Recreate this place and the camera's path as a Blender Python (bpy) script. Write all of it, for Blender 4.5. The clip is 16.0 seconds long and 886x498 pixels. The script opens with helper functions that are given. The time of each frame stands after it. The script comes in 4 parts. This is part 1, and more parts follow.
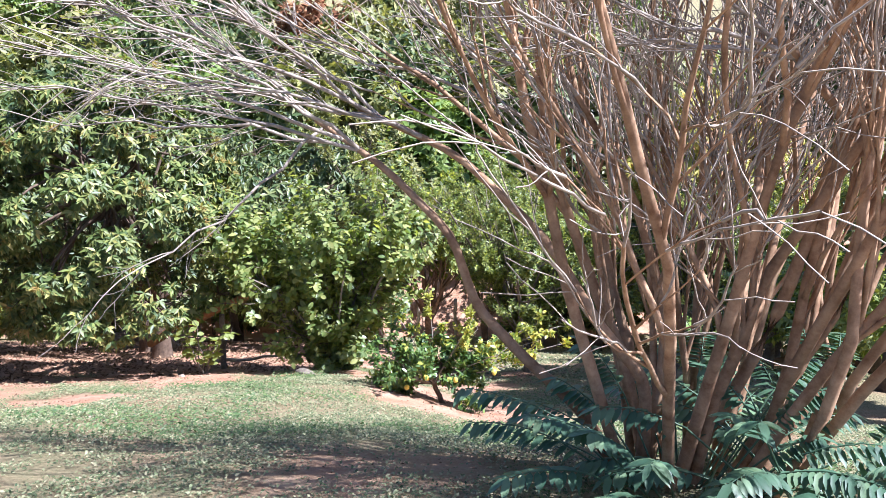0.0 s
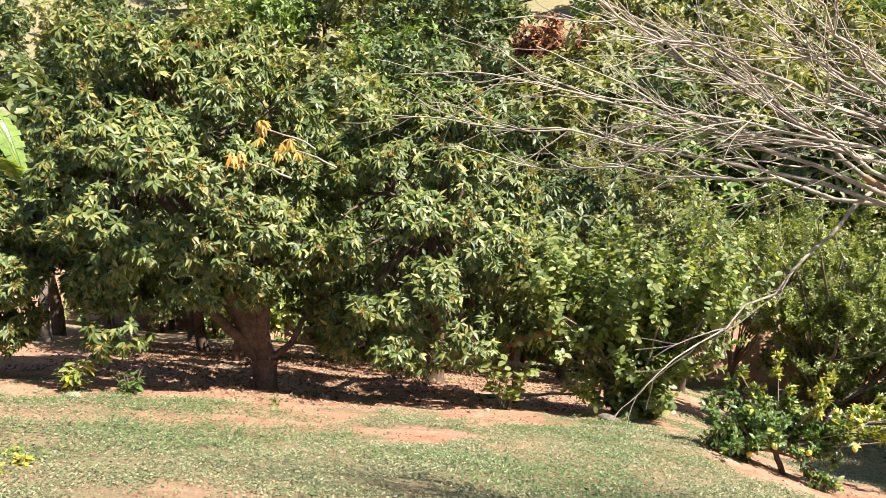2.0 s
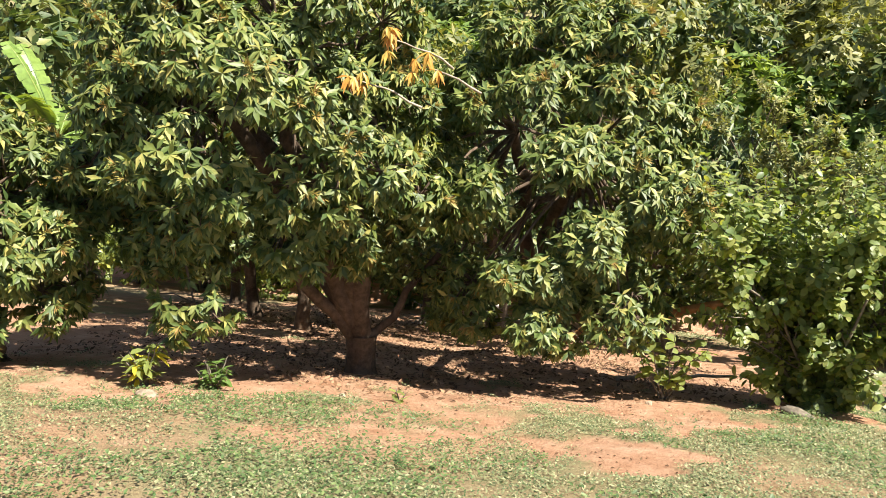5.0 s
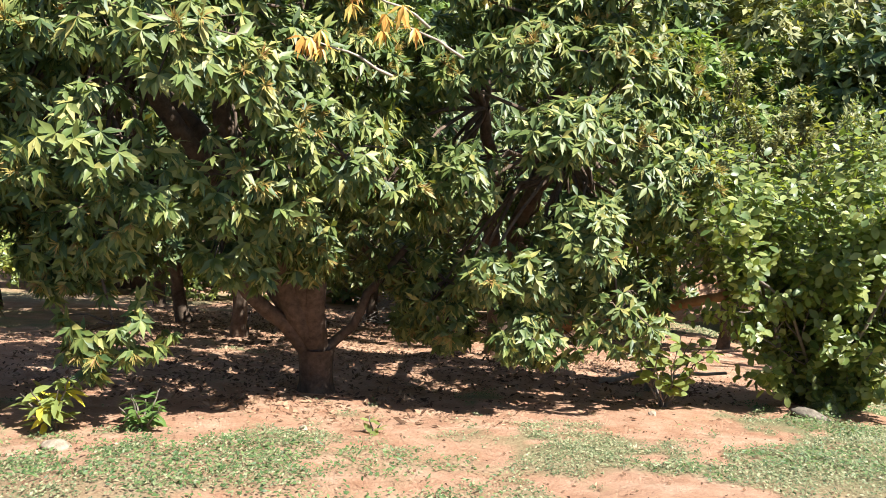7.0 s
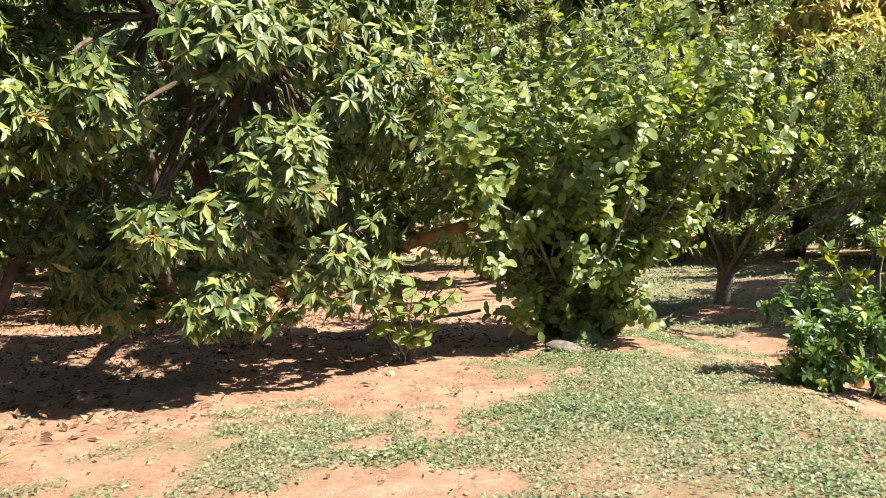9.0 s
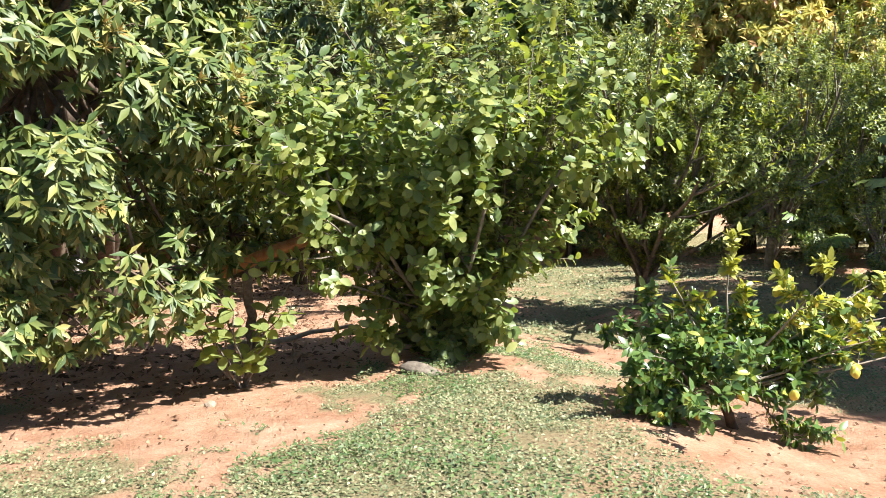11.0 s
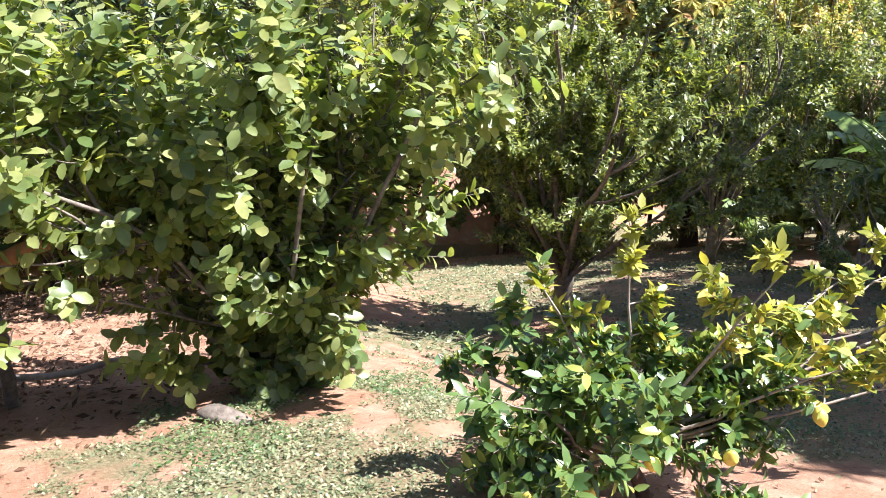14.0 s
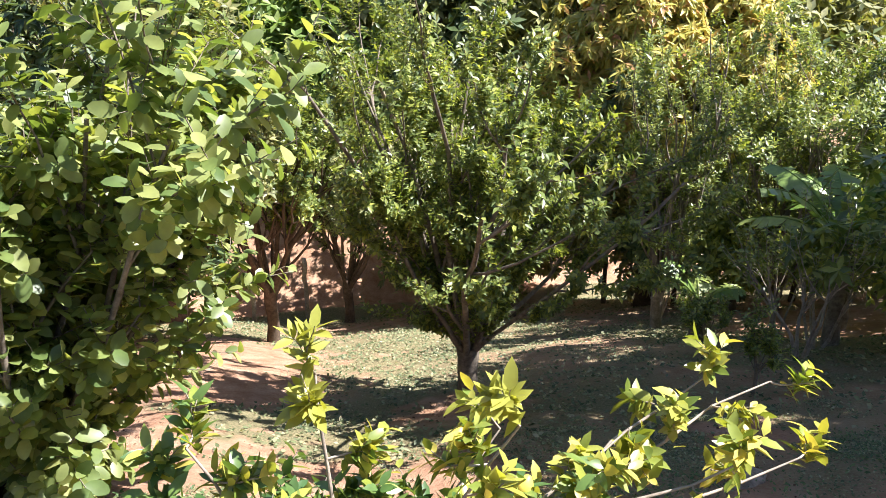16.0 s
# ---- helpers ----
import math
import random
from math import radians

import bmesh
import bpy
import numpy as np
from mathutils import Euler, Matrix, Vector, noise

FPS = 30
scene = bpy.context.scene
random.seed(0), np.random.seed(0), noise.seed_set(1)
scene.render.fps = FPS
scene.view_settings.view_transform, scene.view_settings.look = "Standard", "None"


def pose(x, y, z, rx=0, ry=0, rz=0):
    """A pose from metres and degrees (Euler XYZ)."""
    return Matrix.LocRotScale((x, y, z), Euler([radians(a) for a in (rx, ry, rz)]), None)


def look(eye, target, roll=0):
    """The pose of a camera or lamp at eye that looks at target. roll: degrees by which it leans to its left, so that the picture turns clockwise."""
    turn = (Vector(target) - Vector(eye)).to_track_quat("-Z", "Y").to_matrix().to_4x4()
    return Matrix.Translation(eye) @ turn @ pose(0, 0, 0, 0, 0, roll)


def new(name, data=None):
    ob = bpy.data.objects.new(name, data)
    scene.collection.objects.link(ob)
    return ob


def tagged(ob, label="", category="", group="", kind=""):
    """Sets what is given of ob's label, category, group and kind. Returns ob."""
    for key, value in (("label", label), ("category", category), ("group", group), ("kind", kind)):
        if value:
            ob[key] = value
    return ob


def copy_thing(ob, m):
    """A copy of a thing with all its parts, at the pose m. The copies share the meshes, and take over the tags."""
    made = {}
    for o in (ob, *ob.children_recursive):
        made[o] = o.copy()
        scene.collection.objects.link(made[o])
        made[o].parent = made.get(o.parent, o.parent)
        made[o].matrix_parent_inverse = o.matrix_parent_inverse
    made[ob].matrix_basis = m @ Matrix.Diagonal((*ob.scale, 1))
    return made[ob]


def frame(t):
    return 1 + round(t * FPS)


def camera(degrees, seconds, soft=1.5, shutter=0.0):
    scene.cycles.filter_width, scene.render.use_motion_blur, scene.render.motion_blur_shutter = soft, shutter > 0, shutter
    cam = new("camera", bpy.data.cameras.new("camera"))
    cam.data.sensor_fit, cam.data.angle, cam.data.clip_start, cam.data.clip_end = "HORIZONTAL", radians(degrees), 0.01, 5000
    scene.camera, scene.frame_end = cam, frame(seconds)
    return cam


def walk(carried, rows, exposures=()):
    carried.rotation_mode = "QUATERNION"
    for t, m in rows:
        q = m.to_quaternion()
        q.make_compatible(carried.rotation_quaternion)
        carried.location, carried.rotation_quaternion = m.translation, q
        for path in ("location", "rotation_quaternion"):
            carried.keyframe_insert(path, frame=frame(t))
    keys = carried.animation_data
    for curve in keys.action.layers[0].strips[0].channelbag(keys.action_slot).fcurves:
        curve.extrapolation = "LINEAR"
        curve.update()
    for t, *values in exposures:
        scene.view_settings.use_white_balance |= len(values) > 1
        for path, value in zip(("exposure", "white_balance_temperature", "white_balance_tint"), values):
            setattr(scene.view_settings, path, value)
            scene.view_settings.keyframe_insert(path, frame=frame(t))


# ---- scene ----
cam = camera(57.6, 16.0, soft=0.5)
METRES, EYE, TILT, LEAN, TURN = 13.6, 1.6, -16.0, 0.0, 0.0
ROWS = [
    (0.0, 0.0, 0.0, 0.0, 0.0, 0.0, -0.0),
    (0.5, -0.03, 0.0053, 0.0039, 7.58, 0.32, -2.24),
    (1.0, -0.0712, 0.0168, 0.009, 11.29, 0.76, -3.35),
    (1.5, -0.1115, 0.0235, 0.0111, 12.67, 0.95, -3.76),
    (2.0, -0.1451, 0.0301, 0.0158, 13.16, 0.88, -3.86),
    (2.5, -0.1766, 0.048, 0.0179, 13.55, 0.26, -3.92),
    (3.0, -0.2044, 0.0607, 0.0162, 13.85, -0.79, -3.96),
    (3.5, -0.2282, 0.0845, 0.0085, 13.93, -2.1, -3.95),
    (4.0, -0.2568, 0.1168, 0.0085, 13.95, -2.49, -3.92),
    (6.5, -0.3488, 0.2481, 0.0115, 11.36, -2.67, -3.12),
    (7.0, -0.358, 0.2678, 0.0116, 8.45, -3.26, -2.35),
    (7.5, -0.3527, 0.2915, 0.0052, 4.95, -4.86, -1.31),
    (8.0, -0.3394, 0.336, -0.0049, -0.46, -6.22, 0.19),
    (8.5, -0.3217, 0.3706, -0.0044, -4.88, -6.72, 1.41),
    (9.0, -0.3068, 0.3865, -0.0003, -6.99, -7.08, 1.96),
    (9.5, -0.2803, 0.3936, 0.0027, -7.7, -7.45, 2.2),
    (12.0, -0.1728, 0.4556, -0.0001, -8.02, -7.76, 2.45),
    (12.5, -0.1601, 0.4816, -0.0049, -8.97, -7.91, 2.66),
    (13.0, -0.1525, 0.5005, -0.0076, -9.96, -7.91, 2.84),
    (13.5, -0.1401, 0.525, -0.0134, -10.73, -7.86, 2.98),
    (14.0, -0.1222, 0.5504, -0.0195, -11.32, -7.79, 3.11),
    (14.5, -0.0851, 0.5801, -0.0307, -11.78, -7.74, 3.25),
    (15.0, -0.057, 0.6015, -0.025, -12.21, -7.56, 3.42),
    (15.5, -0.0285, 0.6115, -0.0196, -13.02, -6.33, 3.71),
    (16.0, -0.0194, 0.6129, -0.0164, -12.03, -4.3, 3.31),
]
EXPOSURES = [(0.0, 1.8, 5200, 20), (1.0, 1.7, 5300, 22), (1.5, 1.65, 5700, 19), (2.0, 1.58, 6300, 13), (3.0, 1.52, 7000, 6), (4.0, 1.5, 7000, 6), (6.3, 1.6, 5900, 9), (9.0, 1.67, 6200, 8), (12.5, 1.77, 5750, 14), (14.0, 1.9, 5650, 19), (14.6, 2.0, 5750, 18), (15.2, 1.88, 5750, 17), (16.0, 1.82, 5850, 14)]
walk(cam, [(t, pose(0, 0, EYE, TILT, LEAN, TURN) @ pose(METRES * x, METRES * y, METRES * z, 90 + pitch, roll, yaw)) for t, x, y, z, yaw, pitch, roll in ROWS], EXPOSURES)

# ---- light ----
SUN_AZ, SUN_EL = radians(104.0), radians(57.0)
world = bpy.data.worlds.new("sky")
scene.world = world
world.use_nodes = True
wt = world.node_tree
sky = wt.nodes.new("ShaderNodeTexSky")
sky.sky_type, sky.sun_disc, sky.sun_elevation, sky.sun_rotation = "NISHITA", False, SUN_EL, SUN_AZ
wt.nodes["Background"].inputs["Strength"].default_value = 0.055
wt.links.new(sky.outputs[0], wt.nodes["Background"].inputs[0])
to_sun = Vector((math.sin(SUN_AZ) * math.cos(SUN_EL), math.cos(SUN_AZ) * math.cos(SUN_EL), math.sin(SUN_EL)))
sun = new("sun", bpy.data.lights.new("sun", "SUN"))
sun.data.energy, sun.data.angle, sun.data.color = 5.0, radians(0.55), (1.0, 0.93, 0.82)
sun.matrix_world = look((0, 0, 30), Vector((0, 0, 30)) - to_sun)


# ---- materials ----
def shader(name, rough=0.8, spec=0.3):
    m = bpy.data.materials.new(name)
    m.use_nodes = True
    nt = m.node_tree
    b = nt.nodes["Principled BSDF"]
    b.inputs["Roughness"].default_value = rough
    b.inputs["Specular IOR Level"].default_value = spec
    return m, nt, b


def ramp(nt, stops, source):
    r = nt.nodes.new("ShaderNodeValToRGB")
    el = r.color_ramp.elements
    while len(el) < len(stops):
        el.new(0.5)
    for e, (p, c) in zip(el, stops):
        e.position, e.color = p, (*c, 1)
    nt.links.new(source, r.inputs[0])
    return r.outputs[0]


def noise_node(nt, scale, detail=4.0, rough=0.6, kind="Object"):
    tc = nt.nodes.new("ShaderNodeTexCoord")
    n = nt.nodes.new("ShaderNodeTexNoise")
    n.inputs["Scale"].default_value, n.inputs["Detail"].default_value, n.inputs["Roughness"].default_value = scale, detail, rough
    nt.links.new(tc.outputs[kind], n.inputs["Vector"])
    return n.outputs["Fac"]


def mixed(nt, fac, a, b, kind="MIX"):
    x = nt.nodes.new("ShaderNodeMix")
    x.data_type, x.blend_type = "RGBA", kind
    for value, i in ((fac, 0), (a, 6), (b, 7)):
        if isinstance(value, (int, float)):
            x.inputs[i].default_value = value
        elif isinstance(value, tuple):
            x.inputs[i].default_value = (*value, 1)
        else:
            nt.links.new(value, x.inputs[i])
    return x.outputs[2]


def bump(nt, b, height, strength, distance):
    n = nt.nodes.new("ShaderNodeBump")
    n.inputs["Strength"].default_value, n.inputs["Distance"].default_value = strength, distance
    nt.links.new(height, n.inputs["Height"])
    nt.links.new(n.outputs[0], b.inputs["Normal"])


def leaf_material(name, stops, rough=0.4, spec=0.5, through_light=0.3, lift=(1.65, 1.6, 0.55), per_object=False):
    """Leaves: colour by leaf, blotches on the blade, a thin blade that lets light through."""
    m, nt, b = shader(name, rough, spec)
    if per_object:
        rnd = nt.nodes.new("ShaderNodeObjectInfo").outputs["Random"]
    else:
        rnd = nt.nodes.new("ShaderNodeNewGeometry").outputs["Random Per Island"]
    col = ramp(nt, stops, rnd)
    blotch = ramp(nt, [(0.3, (0.75, 0.75, 0.75)), (0.7, (1.15, 1.15, 1.15))], noise_node(nt, 9.0, 3.0))
    col = mixed(nt, 1.0, col, blotch, "MULTIPLY")
    nt.links.new(col, b.inputs["Base Color"])
    tr = nt.nodes.new("ShaderNodeBsdfTranslucent")
    nt.links.new(mixed(nt, 1.0, col, lift, "MULTIPLY"), tr.inputs[0])
    mix = nt.nodes.new("ShaderNodeMixShader")
    mix.inputs[0].default_value = through_light
    nt.links.new(b.outputs[0], mix.inputs[1])
    nt.links.new(tr.outputs[0], mix.inputs[2])
    nt.links.new(mix.outputs[0], nt.nodes["Material Output"].inputs[0])
    return m


def bark_material(name, dark, light, scale=14.0, relief=0.5):
    m, nt, b = shader(name, 0.85, 0.2)
    fine = noise_node(nt, scale, 6.0, 0.7)
    broad = noise_node(nt, scale / 7, 3.0)
    col = ramp(nt, [(0.3, dark), (0.7, light)], fine)
    patch = ramp(nt, [(0.35, (0.7, 0.68, 0.66)), (0.65, (1.15, 1.12, 1.08))], broad)
    nt.links.new(mixed(nt, 1.0, col, patch, "MULTIPLY"), b.inputs["Base Color"])
    bump(nt, b, fine, relief, 0.02)
    return m


MANGO = leaf_material("mango_leaf", [(0.0, (0.05, 0.085, 0.024)), (0.4, (0.11, 0.15, 0.038)), (0.8, (0.2, 0.225, 0.062)), (1.0, (0.36, 0.32, 0.1))], 0.48, 0.4, 0.2)
MANGO_FAR = leaf_material("mango_leaf_dusty", [(0.0, (0.045, 0.08, 0.03)), (0.6, (0.11, 0.15, 0.05)), (1.0, (0.22, 0.23, 0.08))], 0.45, 0.4, 0.22)
FLUSH = leaf_material("new_leaf", [(0.0, (0.62, 0.26, 0.06)), (0.5, (0.62, 0.36, 0.08)), (1.0, (0.5, 0.4, 0.1))], 0.45, 0.4, 0.3, (1.2, 1.1, 0.8))
FLOWER = leaf_material("mango_flower", [(0.0, (0.28, 0.22, 0.06)), (0.6, (0.36, 0.3, 0.09)), (1.0, (0.4, 0.22, 0.1))], 0.8, 0.1, 0.25, (1.1, 1.1, 0.8))
BROAD = leaf_material("broad_leaf", [(0.0, (0.1, 0.155, 0.045)), (0.5, (0.2, 0.25, 0.075)), (1.0, (0.37, 0.39, 0.14))], 0.42, 0.5, 0.42)
CITRUS = leaf_material("citrus_leaf", [(0.0, (0.05, 0.105, 0.03)), (0.5, (0.1, 0.17, 0.045)), (0.85, (0.17, 0.25, 0.06)), (1.0, (0.34, 0.36, 0.07))], 0.3, 0.6, 0.28)
CITRUS_YELLOW = leaf_material("citrus_leaf_yellowing", [(0.0, (0.13, 0.19, 0.035)), (0.35, (0.25, 0.29, 0.05)), (0.75, (0.43, 0.41, 0.08)), (1.0, (0.55, 0.46, 0.1))], 0.36, 0.5, 0.32)
WEED = leaf_material("weed_leaf", [(0.0, (0.05, 0.095, 0.03)), (0.6, (0.095, 0.15, 0.05)), (1.0, (0.17, 0.22, 0.08))], 0.5, 0.4, 0.25)
SMALL = leaf_material("small_leaf", [(0.0, (0.085, 0.125, 0.038)), (0.5, (0.185, 0.235, 0.065)), (0.9, (0.33, 0.36, 0.09)), (1.0, (0.48, 0.48, 0.11))], 0.38, 0.5, 0.38)
BRIGHT = leaf_material("bright_leaf", [(0.0, (0.09, 0.15, 0.035)), (0.5, (0.16, 0.235, 0.055)), (1.0, (0.27, 0.33, 0.1))], 0.45, 0.4, 0.3)
OLIVE = leaf_material("olive_leaf", [(0.0, (0.11, 0.13, 0.05)), (0.5, (0.21, 0.22, 0.08)), (1.0, (0.36, 0.34, 0.14))], 0.5, 0.4, 0.3)
BROWN = leaf_material("dead_leaf", [(0.0, (0.14, 0.06, 0.03)), (0.5, (0.26, 0.12, 0.06)), (1.0, (0.36, 0.2, 0.1))], 0.8, 0.1, 0.2, (1.1, 1.0, 0.8))
PINNATE = leaf_material("pinnate_leaf", [(0.0, (0.045, 0.1, 0.055)), (0.5, (0.075, 0.14, 0.08)), (1.0, (0.14, 0.21, 0.11))], 0.4, 0.5, 0.25, (1.3, 1.5, 0.8))
BANANA = leaf_material("banana_leaf", [(0.0, (0.11, 0.19, 0.04)), (0.6, (0.19, 0.28, 0.06)), (1.0, (0.32, 0.37, 0.1))], 0.35, 0.5, 0.3, per_object=True)
YELLOW = leaf_material("yellow_leaf", [(0.0, (0.4, 0.38, 0.05)), (0.7, (0.6, 0.52, 0.06)), (1.0, (0.3, 0.38, 0.07))], 0.5, 0.3, 0.35)
COVER = leaf_material("creeping_leaf", [(0.0, (0.05, 0.078, 0.032)), (0.4, (0.14, 0.165, 0.075)), (0.8, (0.26, 0.265, 0.145)), (1.0, (0.37, 0.33, 0.2))], 0.55, 0.35, 0.2)
# dry leaf bits; the brown is darkened to help the shade under the mangos
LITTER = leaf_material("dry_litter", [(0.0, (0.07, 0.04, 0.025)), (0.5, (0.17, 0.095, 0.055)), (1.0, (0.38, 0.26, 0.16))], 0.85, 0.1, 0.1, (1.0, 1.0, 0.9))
BARK = bark_material("mango_bark", (0.06, 0.043, 0.032), (0.17, 0.125, 0.09))
BARK_TAN = bark_material("tan_bark", (0.2, 0.11, 0.06), (0.5, 0.34, 0.21), 9.0, 0.3)
BARK_PALE = bark_material("pale_twig", (0.24, 0.2, 0.16), (0.5, 0.44, 0.37), 18.0, 0.3)
BARK_GREY = bark_material("grey_bark", (0.1, 0.085, 0.07), (0.3, 0.26, 0.21), 18.0, 0.5)
LOGWOOD = bark_material("log_wood", (0.3, 0.13, 0.05), (0.5, 0.27, 0.12), 8.0, 0.3)
STONE = bark_material("stone", (0.2, 0.155, 0.115), (0.45, 0.37, 0.28), 20.0, 0.5)
GOLD = leaf_material("golden_leaf", [(0.0, (0.34, 0.37, 0.08)), (0.5, (0.52, 0.47, 0.1)), (0.85, (0.6, 0.48, 0.12)), (1.0, (0.58, 0.3, 0.15))], 0.45, 0.4, 0.38, (1.2, 1.1, 0.8))


def ground_material():
    m, nt, b = shader("red_soil_and_lawn", 0.92, 0.15)
    at = nt.nodes.new("ShaderNodeAttribute")
    at.attribute_name = "cover"
    fine = noise_node(nt, 40.0, 6.0, 0.7)
    mid = noise_node(nt, 3.0, 5.0, 0.65)
    grit = noise_node(nt, 160.0, 3.0, 0.7)
    soil = ramp(nt, [(0.3, (0.34, 0.18, 0.105)), (0.55, (0.475, 0.29, 0.19)), (0.8, (0.59, 0.43, 0.31))], mid)
    soil = mixed(nt, 1.0, soil, ramp(nt, [(0.3, (0.72, 0.7, 0.68)), (0.7, (1.15, 1.12, 1.1))], fine), "MULTIPLY")
    lawn = ramp(nt, [(0.3, (0.1, 0.11, 0.05)), (0.48, (0.21, 0.195, 0.1)), (0.68, (0.37, 0.27, 0.16))], fine)
    add = nt.nodes.new("ShaderNodeMath")
    add.operation = "ADD"
    nt.links.new(at.outputs["Fac"], add.inputs[0])
    sub = nt.nodes.new("ShaderNodeMath")
    sub.operation = "MULTIPLY_ADD"
    nt.links.new(fine, sub.inputs[0])
    sub.inputs[1].default_value, sub.inputs[2].default_value = 1.2, -0.6
    nt.links.new(sub.outputs[0], add.inputs[1])
    edge = ramp(nt, [(0.25, (0, 0, 0)), (0.85, (1, 1, 1))], add.outputs[0])
    nt.links.new(mixed(nt, edge, soil, lawn), b.inputs["Base Color"])
    both = nt.nodes.new("ShaderNodeMath")
    both.operation = "ADD"
    nt.links.new(fine, both.inputs[0])
    nt.links.new(grit, both.inputs[1])
    bump(nt, b, both.outputs[0], 0.7, 0.03)
    return m


SOIL = ground_material()


# ---- mesh helpers ----
def unit(v):
    return v / np.maximum(np.linalg.norm(v, axis=-1, keepdims=True), 1e-9)


def raw_mesh(name, verts, faces, material, smooth=True):
    """A mesh from vertex and equal-sided face arrays."""
    me = bpy.data.meshes.new(name)
    n, k = faces.shape
    me.vertices.add(len(verts))
    me.vertices.foreach_set("co", np.asarray(verts, np.float32).ravel())
    me.loops.add(n * k)
    me.loops.foreach_set("vertex_index", faces.astype(np.int32).ravel())
    me.polygons.add(n)
    me.polygons.foreach_set("loop_start", np.arange(0, n * k, k, dtype=np.int32))
    me.polygons.foreach_set("loop_total", np.full(n, k, np.int32))
    if smooth:
        me.polygons.foreach_set("use_smooth", np.ones(n, bool))
    me.update(calc_edges=True)
    me.materials.append(material)
    return me


def thing(name, place, label, category, group="", kind=""):
    e = new(name)
    e.empty_display_size = 0.2
    e.location = place
    return tagged(e, label, category, group, kind)


def part(name, me, parent, label="", kind=""):
    """Links a mesh, made in its thing's own space, as one part."""
    ob = new(name, me)
    ob.parent = parent
    return tagged(ob, label, kind=kind)


LEAF = np.array([(0, 0, 0), (0.28, -0.44, 0.1), (0.28, 0, 0), (0.28, 0.44, 0.1), (0.66, -0.4, 0.07), (0.66, 0, 0), (0.66, 0.4, 0.07), (1, 0, 0)])
BLADE = np.array([(0, 0, 0), (0.42, 0, -0.06), (1, 0, 0), (0.42, -0.5, 0.1), (0.42, 0.5, 0.1)])
BLADE_F = np.array([(0, 1, 3), (1, 2, 3), (0, 4, 1), (1, 4, 2)])
LEAF_F = np.array([(0, 2, 1), (0, 3, 2), (1, 2, 5), (1, 5, 4), (2, 3, 6), (2, 6, 5), (4, 5, 7), (5, 6, 7)])
ROUND = np.array([(0, 0, 0), (0.2, -0.34, 0.07), (0.2, 0, 0), (0.2, 0.34, 0.07), (0.55, -0.52, 0.1), (0.55, 0, 0), (0.55, 0.52, 0.1), (0.86, -0.32, 0.05), (0.86, 0, 0), (0.86, 0.32, 0.05), (1, 0, 0)])
ROUND_F = np.array([(0, 2, 1), (0, 3, 2), (1, 2, 5), (1, 5, 4), (2, 3, 6), (2, 6, 5), (4, 5, 8), (4, 8, 7), (5, 6, 9), (5, 9, 8), (7, 8, 10), (8, 9, 10)])
CHIP = np.array([(0, 0, 0), (0.45, -0.5, 0.08), (1, 0, 0), (0.45, 0.5, 0.08)])
CHIP_F = np.array([(0, 2, 1), (0, 3, 2)])


def blades(P, D, N, length, width, curl=0.25, fine=True):
    """Leaf blades at P along D with their upper side to N. Returns verts and faces."""
    T, F = ((CHIP, CHIP_F), (BLADE, BLADE_F), (LEAF, LEAF_F), (ROUND, ROUND_F))[int(fine)]
    D = unit(D)
    S = unit(np.cross(N, D) + 1e-6)
    N = np.cross(D, S)
    n, k = len(P), len(T)
    length = np.broadcast_to(np.asarray(length, float), (n,))[:, None, None]
    width = np.broadcast_to(np.asarray(width, float), (n,))[:, None, None]
    u, v, w = T[:, 0][None, :, None], T[:, 1][None, :, None], T[:, 2][None, :, None]
    V = P[:, None] + D[:, None] * u * length + S[:, None] * v * width + N[:, None] * (w * width - curl * u * u * length)
    faces = (F[None] + (np.arange(n) * k)[:, None, None]).reshape(-1, 3)
    return V.reshape(-1, 3), faces


def whorls(rng, P, A, k, length, width, spread=(50, 95), droop=0.5, curl=0.25, fine=True, along=0.0):
    """k leaves round each shoot tip at P with axis A."""
    n = len(P)
    A = unit(A)
    ref = np.where(np.abs(A[:, 2:3]) < 0.9, np.array([[0, 0, 1.0]]), np.array([[1.0, 0, 0]]))
    X = unit(np.cross(A, ref))
    Y = np.cross(A, X)
    az = (np.arange(k)[None] * 2.4 + rng.uniform(0, 6.28, (n, 1)) + rng.normal(0, 0.25, (n, k)))[..., None]
    po = np.radians(rng.uniform(spread[0], spread[1], (n, k)))[..., None]
    D = (X[:, None] * np.cos(az) + Y[:, None] * np.sin(az)) * np.sin(po) + A[:, None] * np.cos(po)
    D = unit(D + np.array([0, 0, -1.0]) * droop * rng.uniform(0.3, 1.2, (n, k, 1)))
    back = A[:, None] * (along * (np.arange(k) / k)[None, :, None])
    Q = np.broadcast_to(P[:, None], (n, k, 3)) - back
    N = A[:, None] + np.array([0, 0, 0.6]) + rng.normal(0, 0.25, (n, k, 3))
    L = length * rng.uniform(0.65, 1.15, n * k)
    return blades(Q.reshape(-1, 3), D.reshape(-1, 3), N.reshape(-1, 3), L, L * width / length, curl, fine)


